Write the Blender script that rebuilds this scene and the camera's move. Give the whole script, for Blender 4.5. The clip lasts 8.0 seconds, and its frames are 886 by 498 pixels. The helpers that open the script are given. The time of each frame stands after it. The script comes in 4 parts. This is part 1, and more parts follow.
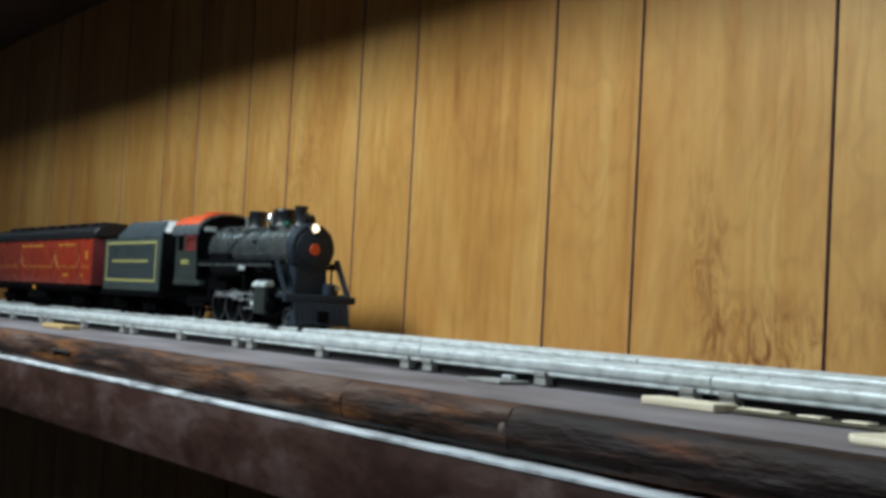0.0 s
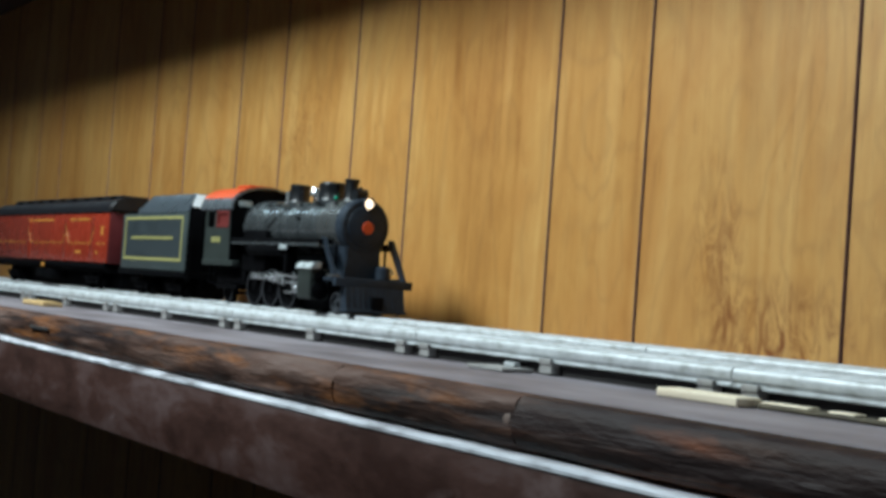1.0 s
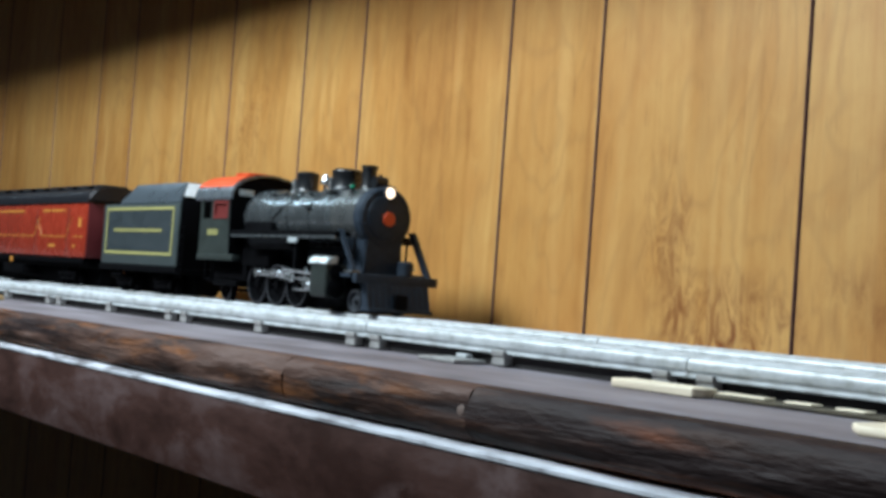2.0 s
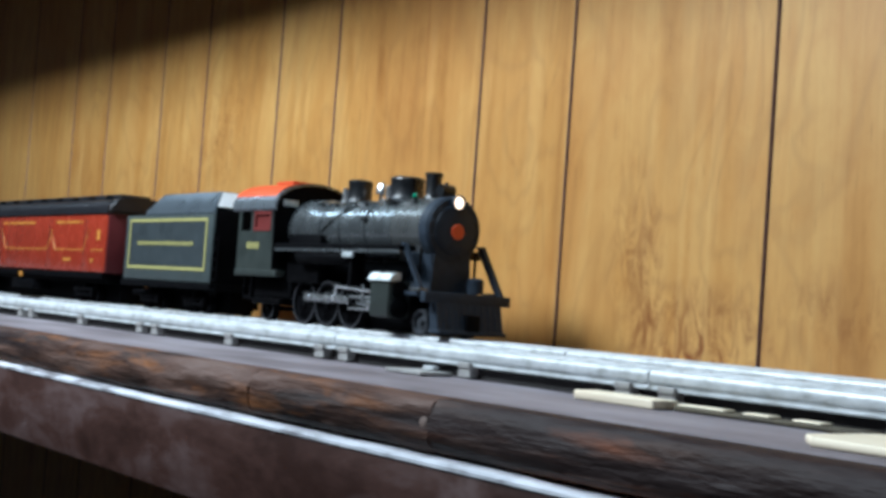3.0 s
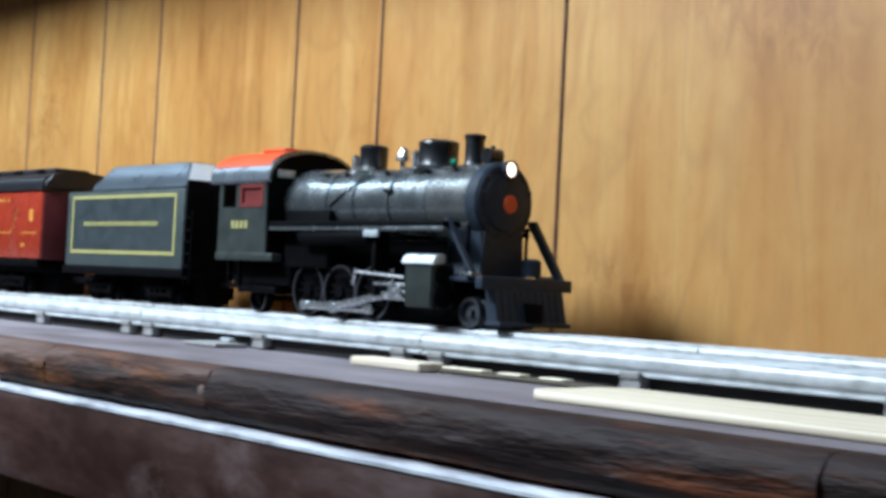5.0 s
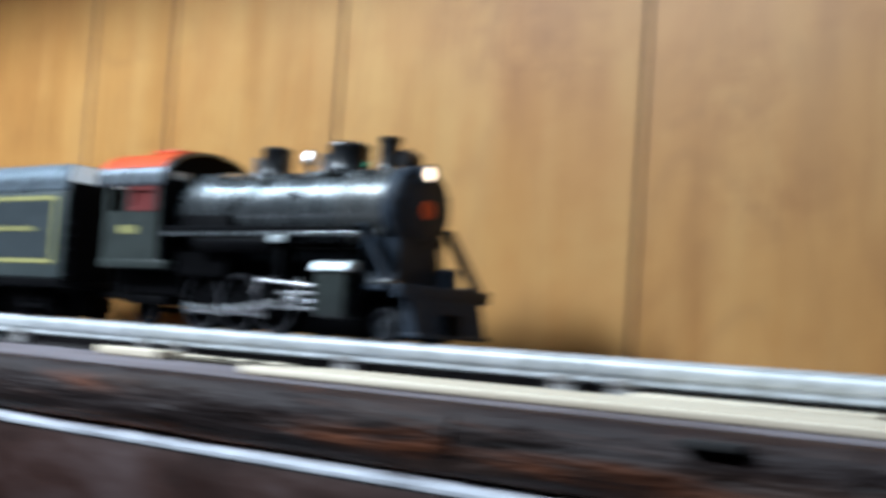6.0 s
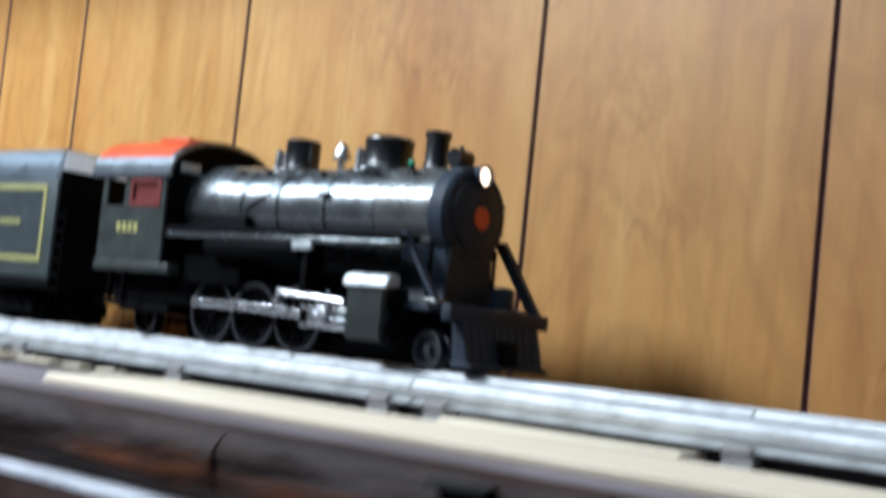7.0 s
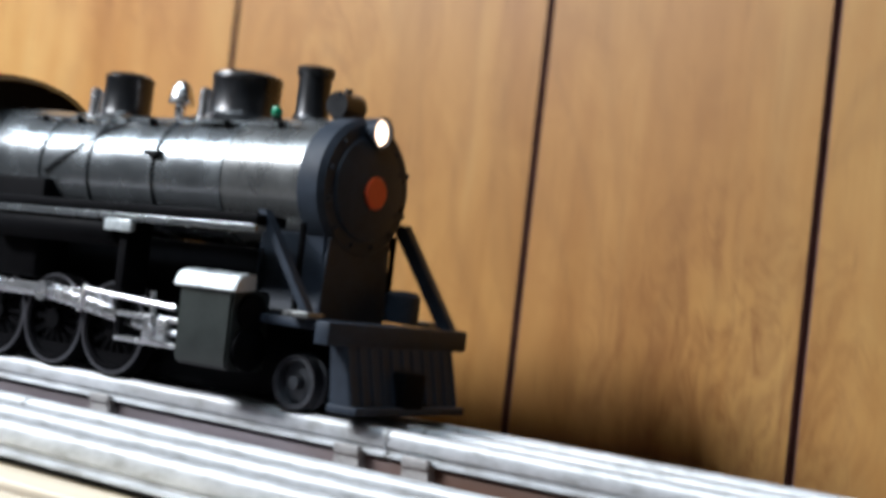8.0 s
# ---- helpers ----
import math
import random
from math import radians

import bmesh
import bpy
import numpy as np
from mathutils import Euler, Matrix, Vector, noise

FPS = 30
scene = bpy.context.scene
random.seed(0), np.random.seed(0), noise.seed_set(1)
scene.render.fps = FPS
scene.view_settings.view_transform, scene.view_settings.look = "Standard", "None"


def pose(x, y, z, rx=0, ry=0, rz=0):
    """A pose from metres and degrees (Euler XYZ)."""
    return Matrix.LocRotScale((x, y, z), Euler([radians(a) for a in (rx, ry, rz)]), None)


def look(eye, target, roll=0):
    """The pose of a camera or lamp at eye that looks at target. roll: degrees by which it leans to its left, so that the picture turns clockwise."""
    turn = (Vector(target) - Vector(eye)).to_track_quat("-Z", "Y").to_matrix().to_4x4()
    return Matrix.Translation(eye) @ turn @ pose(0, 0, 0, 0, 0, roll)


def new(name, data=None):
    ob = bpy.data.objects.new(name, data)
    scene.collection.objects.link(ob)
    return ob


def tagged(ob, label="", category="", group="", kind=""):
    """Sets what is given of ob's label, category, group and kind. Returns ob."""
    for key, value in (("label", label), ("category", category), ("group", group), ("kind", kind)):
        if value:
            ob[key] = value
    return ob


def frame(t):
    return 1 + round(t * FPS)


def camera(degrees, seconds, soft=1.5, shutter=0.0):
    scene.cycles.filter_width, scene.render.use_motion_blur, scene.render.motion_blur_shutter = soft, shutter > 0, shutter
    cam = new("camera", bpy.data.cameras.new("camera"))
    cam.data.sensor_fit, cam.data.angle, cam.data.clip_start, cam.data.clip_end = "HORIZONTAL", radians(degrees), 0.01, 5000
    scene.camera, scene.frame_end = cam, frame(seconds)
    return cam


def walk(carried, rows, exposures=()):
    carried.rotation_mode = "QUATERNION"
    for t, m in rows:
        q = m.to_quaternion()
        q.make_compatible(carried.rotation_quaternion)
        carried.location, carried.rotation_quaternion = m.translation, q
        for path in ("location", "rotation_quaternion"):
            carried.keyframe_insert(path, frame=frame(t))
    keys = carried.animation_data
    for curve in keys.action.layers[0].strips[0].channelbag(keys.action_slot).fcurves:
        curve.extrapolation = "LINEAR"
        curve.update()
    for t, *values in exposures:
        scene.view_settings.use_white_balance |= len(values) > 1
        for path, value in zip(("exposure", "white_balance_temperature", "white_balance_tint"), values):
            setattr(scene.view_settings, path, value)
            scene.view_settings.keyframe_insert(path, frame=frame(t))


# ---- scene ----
# ---- camera and its walk ----
cam = camera(35.9, 8.0, soft=3.6, shutter=0.65)
PATH = [
    (0, 0.6891, -0.6134, 0.0348, 56.902, 2.464, -3.021),
    (0.5, 0.6672, -0.5979, 0.0347, 56.786, 2.228, -4.153),
    (1, 0.6528, -0.5947, 0.0325, 56.513, 1.902, -4.113),
    (1.5, 0.6439, -0.5932, 0.0303, 54.866, 1.537, -4.179),
    (3, 0.6511, -0.5887, 0.0310, 53.456, 2.425, -4.097),
    (3.5, 0.6593, -0.5861, 0.0297, 51.939, 2.476, -4.024),
    (4, 0.6730, -0.5846, 0.0290, 51.035, 2.228, -3.067),
    (4.5, 0.6839, -0.5808, 0.0304, 49.816, 1.865, -3.155),
    (5.8, 0.7366, -0.5833, 0.0332, 45.782, 1.696, -2.117),
    (5.9, 0.7449, -0.5688, 0.0254, 46.463, 2.667, -2.596),
    (6, 0.7580, -0.5774, 0.0163, 41.330, 3.720, -3.864),
    (6.1, 0.7689, -0.5750, 0.0148, 40.574, 4.381, -4.661),
    (6.2, 0.7772, -0.5721, 0.0190, 40.993, 3.567, -4.035),
    (6.5, 0.7941, -0.5611, 0.0336, 41.834, 4.482, -4.827),
    (6.8, 0.7845, -0.5415, 0.0192, 41.087, 3.659, -5.810),
    (6.9, 0.7794, -0.5385, 0.0227, 39.608, 3.771, -7.575),
    (7, 0.7820, -0.5276, 0.0260, 40.620, 3.751, -5.811),
    (7.1, 0.7865, -0.5147, 0.0342, 40.692, 4.513, -5.393),
    (7.2, 0.7830, -0.5076, 0.0313, 39.280, 5.698, -4.352),
    (7.4, 0.7870, -0.4788, 0.0422, 38.429, 5.690, -4.333),
    (7.5, 0.7879, -0.4576, 0.0464, 37.886, 5.559, -4.920),
    (7.6, 0.7865, -0.4497, 0.0525, 37.537, 4.874, -3.573),
    (7.8, 0.7899, -0.4254, 0.0497, 37.513, 3.676, -6.110),
    (7.9, 0.7900, -0.4097, 0.0461, 36.741, 3.114, -7.355),
    (8, 0.7851, -0.4021, 0.0506, 35.768, 1.781, -6.470),
]
EXPOSURES = [(0.0, -0.49, 6150, -4), (1.0, -0.35, 6080, -3), (1.5, -0.19, 6000, -1), (3.0, -0.05, 5740, 2), (3.5, 0.08, 5670, 3), (5.8, 0.22, 5650, 4), (6.5, 0.22, 5720, 5), (7.0, 0.35, 5850, 7), (7.5, 0.37, 6250, 10), (8.0, 0.55, 6350, 11)]
walk(cam, [(r[0], pose(r[1], r[2], r[3], 90 + r[5], r[6], r[4])) for r in PATH], EXPOSURES)

# way of the train: seconds, metres along the track
TRAIN = [(0, -0.2963), (0.5, -0.2507), (1, -0.2026), (1.5, -0.1578), (3, -0.0018), (3.5, 0.0500), (4, 0.1065), (4.5, 0.1580), (5.8, 0.2984), (6.2, 0.3428), (6.5, 0.3742), (6.8, 0.4065), (7.2, 0.4502), (7.5, 0.4857), (7.8, 0.5173), (8, 0.5386)]

TRAIN_Y = -0.0975

# ---- world and lights ----
world = bpy.data.worlds.new("world")
scene.world = world
world.use_nodes = True
world.node_tree.nodes["Background"].inputs[0].default_value = (0.9, 0.93, 1.0, 1)
world.node_tree.nodes["Background"].inputs[1].default_value = 0.02


def area_lamp(name, eye, target, sx, sy, watts, colour, spread=180):
    data = bpy.data.lights.new(name, "AREA")
    data.shape, data.size, data.size_y = "RECTANGLE", sx, sy
    data.energy, data.color, data.spread = watts, colour, radians(spread)
    ob = new(name, data)
    ob.matrix_world = look(eye, target)
    return ob


area_lamp("ceiling_lamp", (-0.36, -0.98, 0.90), (-0.22, -0.1, 0.02), 0.60, 0.19, 19.5, (0.95, 0.97, 1.0), 150)
# Unseen strip light, added for the long highlight along the boiler.
area_lamp("highlight_strip", (-0.72, -0.70, 1.15), (-0.72, -0.35, 0.0), 3.2, 0.08, 16.0, (0.76, 0.89, 1.0), 160)

# ---- materials ----


def material(name, build):
    mat = bpy.data.materials.new(name)
    mat.use_nodes = True
    nt = mat.node_tree
    build(nt, nt.nodes["Principled BSDF"])
    return mat


def node(nt, kind, **kw):
    n = nt.nodes.new(kind)
    for k, v in kw.items():
        n.inputs[k.replace("_", " ")].default_value = v
    return n


def ramp(nt, source, stops):
    n = nt.nodes.new("ShaderNodeValToRGB")
    e = n.color_ramp.elements
    while len(e) < len(stops):
        e.new(0.5)
    for el, (p, c) in zip(e, stops):
        el.position, el.color = p, (*c, 1)
    nt.links.new(source, n.inputs[0])
    return n.outputs[0]


def coords(nt, scale=(1, 1, 1), which="Object"):
    tc = nt.nodes.new("ShaderNodeTexCoord")
    mp = nt.nodes.new("ShaderNodeMapping")
    mp.inputs["Scale"].default_value = scale
    nt.links.new(tc.outputs[which], mp.inputs["Vector"])
    return mp.outputs[0]


def noise_tex(nt, vec, scale, detail=4.0, rough=0.55, distort=0.0):
    n = node(nt, "ShaderNodeTexNoise", Scale=scale, Detail=detail, Roughness=rough, Distortion=distort)
    nt.links.new(vec, n.inputs["Vector"])
    return n.outputs["Fac"]


def maths(nt, op, a, b=0.0, c=None):
    n = nt.nodes.new("ShaderNodeMath")
    n.operation = op
    for k, v in enumerate((a, b) if c is None else (a, b, c)):
        if isinstance(v, (int, float)):
            n.inputs[k].default_value = v
        else:
            nt.links.new(v, n.inputs[k])
    return n.outputs[0]


def mix(nt, fac, a, b, blend="MIX"):
    n = nt.nodes.new("ShaderNodeMix")
    n.data_type, n.blend_type = "RGBA", blend
    for sock, v in ((n.inputs[0], fac), (n.inputs[6], a), (n.inputs[7], b)):
        if isinstance(v, tuple):
            sock.default_value = (*v, 1)
        elif isinstance(v, (int, float)):
            sock.default_value = v
        else:
            nt.links.new(v, sock)
    return n.outputs[2]


def clamp(nt, value):
    n = nt.nodes.new("ShaderNodeClamp")
    nt.links.new(value, n.inputs[0])
    return n.outputs[0]


def bump(nt, bsdf, height, strength=0.3, distance=0.001):
    b = nt.nodes.new("ShaderNodeBump")
    b.inputs["Strength"].default_value, b.inputs["Distance"].default_value = strength, distance
    nt.links.new(height, b.inputs["Height"])
    nt.links.new(b.outputs[0], bsdf.inputs["Normal"])


def paint(name, base, rough, metal=0.0, vary=0.25, size=120.0, coat=0.0):
    """Painted or plated surface with a faint mottle, dust and uneven gloss."""
    def build(nt, b):
        v = coords(nt)
        n1, n2 = noise_tex(nt, v, size), noise_tex(nt, v, size * 7)
        lo = tuple(c * (1 - vary) for c in base)
        hi = tuple(min(1, c * (1 + vary)) for c in base)
        col = ramp(nt, maths(nt, "MULTIPLY_ADD", n2, 0.4, maths(nt, "MULTIPLY", n1, 0.6)), [(0.35, lo), (0.65, hi)])
        nt.links.new(col, b.inputs["Base Color"])
        nt.links.new(maths(nt, "MULTIPLY_ADD", n1, 0.25, rough - 0.12), b.inputs["Roughness"])
        b.inputs["Metallic"].default_value = metal
        b.inputs["Coat Weight"].default_value = coat
        bump(nt, b, n2, 0.10, 0.0001)
    return material(name, build)


def plank_build(nt, b):
    """Honey-brown printed oak panelling: long grain, soft cathedrals, a few knots and stains."""
    tc = nt.nodes.new("ShaderNodeTexCoord")
    info = nt.nodes.new("ShaderNodeObjectInfo")
    shift = nt.nodes.new("ShaderNodeVectorMath")
    shift.operation = "SCALE"
    shift.inputs[0].default_value = (3.1, 0.0, 5.7)
    nt.links.new(info.outputs["Random"], shift.inputs["Scale"])
    add = nt.nodes.new("ShaderNodeVectorMath")
    nt.links.new(tc.outputs["Object"], add.inputs[0])
    nt.links.new(shift.outputs[0], add.inputs[1])

    def mapped(sx, sz):
        m = nt.nodes.new("ShaderNodeMapping")
        m.inputs["Scale"].default_value = (sx, 1.0, sz)
        nt.links.new(add.outputs[0], m.inputs["Vector"])
        return m.outputs[0]
    broad = noise_tex(nt, mapped(9, 1.6), 1.0, 3.0, 0.5, 0.6)
    streak = noise_tex(nt, mapped(42, 2.4), 1.0, 4.0, 0.55, 1.4)
    fine = noise_tex(nt, mapped(420, 9), 1.0, 3.0, 0.6)
    swirl = noise_tex(nt, mapped(10, 3.2), 1.0, 2.0, 0.5, 1.2)
    rings = maths(nt, "SINE", maths(nt, "MULTIPLY", swirl, 55.0))
    rings = maths(nt, "MULTIPLY_ADD", rings, 0.5, 0.5)
    mottle = noise_tex(nt, mapped(60, 34), 1.0, 4.0, 0.6, 0.8)
    fac = maths(nt, "MULTIPLY_ADD", streak, 0.32, maths(nt, "MULTIPLY_ADD", mottle, 0.16, maths(nt, "MULTIPLY", broad, 0.52)))
    col = ramp(nt, fac, [(0.34, (0.345, 0.146, 0.031)), (0.47, (0.515, 0.260, 0.067)), (0.60, (0.615, 0.358, 0.112))])
    col = mix(nt, maths(nt, "MULTIPLY", maths(nt, "POWER", rings, 4.0), 0.17), col, (0.22, 0.10, 0.03))
    col = mix(nt, maths(nt, "MULTIPLY", maths(nt, "SUBTRACT", 0.62, fine), 0.22), col, (0.24, 0.12, 0.04))
    warm = noise_tex(nt, mapped(5, 4), 1.0, 3.0, 0.55, 0.8)
    n = nt.nodes.new("ShaderNodeClamp")
    nt.links.new(maths(nt, "MULTIPLY_ADD", warm, 3.2, -1.55), n.inputs[0])
    col = mix(nt, maths(nt, "MULTIPLY", n.outputs[0], 0.5), col, (0.46, 0.19, 0.045))
    pores = noise_tex(nt, mapped(520, 40), 1.0, 2.0, 0.5)
    n = nt.nodes.new("ShaderNodeClamp")
    nt.links.new(maths(nt, "MULTIPLY_ADD", pores, 7.0, -4.3), n.inputs[0])
    col = mix(nt, maths(nt, "MULTIPLY", n.outputs[0], 0.35), col, (0.20, 0.085, 0.022))
    # knots and flame-shaped stains with a place of their own: x, z, half width, half height, weight
    sep = nt.nodes.new("ShaderNodeSeparateXYZ")
    nt.links.new(tc.outputs["Object"], sep.inputs[0])
    blot = noise_tex(nt, mapped(75, 30), 1.0, 4.0, 0.65, 2.2)
    for x, z, rx, rz, w in ((0.108, 0.018, 0.050, 0.034, 0.95), (0.062, 0.050, 0.012, 0.05, 0.7), (0.045, 0.075, 0.020, 0.06, 0.5), (-0.507, 0.175, 0.045, 0.050, 0.6), (0.305, 0.166, 0.045, 0.018, 0.4), (0.605, 0.02, 0.050, 0.070, 0.7),
                            (0.43, 0.15, 0.025, 0.03, 0.4), (0.20, 0.04, 0.035, 0.025, 0.5), (-0.58, 0.12, 0.03, 0.05, 0.45), (0.445, 0.09, 0.03, 0.02, 0.35), (0.275, 0.20, 0.05, 0.03, 0.35)):
        dx = maths(nt, "DIVIDE", maths(nt, "SUBTRACT", sep.outputs[0], x), rx)
        dz = maths(nt, "DIVIDE", maths(nt, "SUBTRACT", sep.outputs[2], z), rz)
        r2 = maths(nt, "ADD", maths(nt, "MULTIPLY", dx, dx), maths(nt, "MULTIPLY", dz, dz))
        m = nt.nodes.new("ShaderNodeMapRange")
        m.inputs["From Min"].default_value, m.inputs["From Max"].default_value = 1.6, 0.0
        nt.links.new(r2, m.inputs["Value"])
        k = maths(nt, "MULTIPLY", m.outputs[0], maths(nt, "MULTIPLY_ADD", blot, 4.2, -1.75))
        n = nt.nodes.new("ShaderNodeClamp")
        nt.links.new(maths(nt, "MULTIPLY", k, w), n.inputs[0])
        col = mix(nt, n.outputs[0], col, (0.22, 0.070, 0.013))
    nt.links.new(col, b.inputs["Base Color"])
    nt.links.new(maths(nt, "MULTIPLY_ADD", streak, 0.2, 0.38), b.inputs["Roughness"])
    bump(nt, b, fine, 0.10, 0.0006)


def log_build(tone, rust, bare_at):
    """Dark weathered timber: rusty orange and grey-brown patches, black cracks along its length."""
    def build(nt, b):
        a = noise_tex(nt, coords(nt, (13, 40, 80)), 1.0, 4.0, 0.55, 0.4)
        c = noise_tex(nt, coords(nt, (70, 160, 300)), 1.0, 3.0, 0.55)
        patch = noise_tex(nt, coords(nt, (12.0, 32, 70)), 1.0, 4.0, 0.58, 0.4)
        bare = noise_tex(nt, coords(nt, (6.0, 28, 85)), 1.0, 4.0, 0.55, 0.4)
        crack = noise_tex(nt, coords(nt, (7, 100, 150)), 1.0, 4.0, 0.65, 0.4)
        stops = [(0.36, (0.014, 0.007, 0.005)), (0.46, (0.050, 0.025, 0.018)), (0.57, (0.092, 0.051, 0.038)), (0.70, (0.128, 0.084, 0.070))]
        col = ramp(nt, a, [(p, tuple(v * tone for v in c0)) for p, c0 in stops])
        col = mix(nt, clamp(nt, maths(nt, "MULTIPLY_ADD", patch, 7.0, -3.5)), col, rust)
        col = mix(nt, clamp(nt, maths(nt, "MULTIPLY_ADD", bare, 7.0, bare_at)), col, (0.016, 0.009, 0.009))
        col = mix(nt, clamp(nt, maths(nt, "MULTIPLY_ADD", crack, -9.0, 3.7)), col, (0.006, 0.004, 0.004))
        col = mix(nt, maths(nt, "MULTIPLY", c, 0.25), col, (0.040, 0.025, 0.022))
        nt.links.new(col, b.inputs["Base Color"])
        b.inputs["Roughness"].default_value = 0.66
        b.inputs["Specular IOR Level"].default_value = 0.2
        bump(nt, b, maths(nt, "ADD", maths(nt, "ADD", a, crack), c), 0.7, 0.0016)
    return build


def fascia_build(nt, b):
    """Dark red-brown varnished board with cloudy mauve-grey scuffs."""
    a = noise_tex(nt, coords(nt, (13, 40, 32)), 1.0, 6.0, 0.66, 0.3)
    c = noise_tex(nt, coords(nt, (90, 200, 200)), 1.0, 3.0)
    spot = noise_tex(nt, coords(nt, (45, 60, 70)), 1.0, 4.0, 0.7)
    col = ramp(nt, a, [(0.38, (0.020, 0.008, 0.006)), (0.50, (0.042, 0.018, 0.014)), (0.64, (0.082, 0.052, 0.050))])
    col = mix(nt, clamp(nt, maths(nt, "MULTIPLY_ADD", spot, 9.0, -6.0)), col, (0.16, 0.125, 0.13))
    # a cloudy pale scuff: x, z, half width, half height
    sep = nt.nodes.new("ShaderNodeSeparateXYZ")
    tc = nt.nodes.new("ShaderNodeTexCoord")
    nt.links.new(tc.outputs["Object"], sep.inputs[0])
    for x, z, rx, rz in ((0.293, -0.036, 0.014, 0.014), (0.245, -0.050, 0.025, 0.010)):
        dx = maths(nt, "DIVIDE", maths(nt, "SUBTRACT", sep.outputs[0], x), rx)
        dz = maths(nt, "DIVIDE", maths(nt, "SUBTRACT", sep.outputs[2], z), rz)
        r2 = maths(nt, "ADD", maths(nt, "MULTIPLY", dx, dx), maths(nt, "MULTIPLY", dz, dz))
        near = clamp(nt, maths(nt, "SUBTRACT", 1.0, maths(nt, "MULTIPLY", r2, 0.6)))
        col = mix(nt, maths(nt, "MULTIPLY", near, clamp(nt, maths(nt, "MULTIPLY_ADD", spot, 6.0, -2.6))), col, (0.100, 0.068, 0.066))
    nt.links.new(mix(nt, maths(nt, "MULTIPLY", c, 0.4), col, (0.050, 0.022, 0.017)), b.inputs["Base Color"])
    nt.links.new(maths(nt, "MULTIPLY_ADD", a, 0.4, 0.25), b.inputs["Roughness"])
    bump(nt, b, c, 0.25, 0.0008)


def dusty_build(nt, b):
    """Dull grey-mauve painted shelf top under a film of dust."""
    a = noise_tex(nt, coords(nt, (10, 24, 24)), 1.0, 5.0, 0.6)
    c = noise_tex(nt, coords(nt), 260.0, 3.0)
    col = ramp(nt, a, [(0.36, (0.110, 0.094, 0.104)), (0.52, (0.195, 0.172, 0.192)), (0.68, (0.27, 0.248, 0.272))])
    # near one end, between the tracks and the wall, the paint is worn down to brown wood
    sep = nt.nodes.new("ShaderNodeSeparateXYZ")
    tc = nt.nodes.new("ShaderNodeTexCoord")
    nt.links.new(tc.outputs["Object"], sep.inputs[0])
    worn = 1.0
    for k, lo, hi in ((0, 0.53, 0.58), (1, -0.145, -0.125)):
        m = nt.nodes.new("ShaderNodeMapRange")
        m.inputs["From Min"].default_value, m.inputs["From Max"].default_value = lo, hi
        nt.links.new(maths(nt, "MULTIPLY_ADD", a, 0.03, maths(nt, "SUBTRACT", sep.outputs[k], 0.015)), m.inputs["Value"])
        worn = maths(nt, "MULTIPLY", m.outputs[0], worn)
    col = mix(nt, maths(nt, "MULTIPLY", worn, 0.85), col, (0.13, 0.058, 0.028))
    nt.links.new(mix(nt, maths(nt, "MULTIPLY", c, 0.35), col, (0.12, 0.09, 0.08)), b.inputs["Base Color"])
    b.inputs["Roughness"].default_value = 0.55
    bump(nt, b, c, 0.3, 0.0005)


def edge_build(nt, b):
    """Worn pale edge, scuffed through to the dark board in places."""
    a = noise_tex(nt, coords(nt, (25, 120, 120)), 1.0, 5.0, 0.65)
    nt.links.new(ramp(nt, a, [(0.34, (0.16, 0.15, 0.16)), (0.46, (0.48, 0.49, 0.53)), (0.65, (0.72, 0.73, 0.78))]), b.inputs["Base Color"])
    b.inputs["Roughness"].default_value = 0.4
    bump(nt, b, a, 0.3, 0.0006)


def stick_build(nt, b):
    """Raw pale softwood stick."""
    a = noise_tex(nt, coords(nt, (8, 160, 160)), 1.0, 4.0, 0.6)
    nt.links.new(ramp(nt, a, [(0.35, (0.58, 0.48, 0.34)), (0.6, (0.78, 0.68, 0.52))]), b.inputs["Base Color"])
    b.inputs["Roughness"].default_value = 0.7
    bump(nt, b, a, 0.2, 0.0004)


def tin_build(nt, b):
    """Tin-plated rail: bright, scratched along its length, a little oxidised."""
    a = noise_tex(nt, coords(nt, (12, 300, 300)), 1.0, 4.0, 0.6)
    c = noise_tex(nt, coords(nt, (90, 190, 190)), 1.0, 5.0, 0.68)
    col = ramp(nt, c, [(0.34, (0.34, 0.345, 0.34)), (0.48, (0.49, 0.51, 0.52)), (0.64, (0.61, 0.63, 0.645))])
    nt.links.new(col, b.inputs["Base Color"])
    b.inputs["Metallic"].default_value = 0.25
    nt.links.new(maths(nt, "MULTIPLY_ADD", a, 0.35, 0.32), b.inputs["Roughness"])
    bump(nt, b, a, 0.15, 0.0004)


def glow_build(colour, strength):
    def build(nt, b):
        b.inputs["Base Color"].default_value = (*colour, 1)
        b.inputs["Emission Color"].default_value = (*colour, 1)
        b.inputs["Emission Strength"].default_value = strength
    return build


def room_build(base, scale):
    def build(nt, b):
        a = noise_tex(nt, coords(nt), scale, 5.0, 0.6)
        nt.links.new(ramp(nt, a, [(0.35, tuple(c * 0.8 for c in base)), (0.65, base)]), b.inputs["Base Color"])
        b.inputs["Roughness"].default_value = 0.8
        bump(nt, b, a, 0.2, 0.002)
    return build


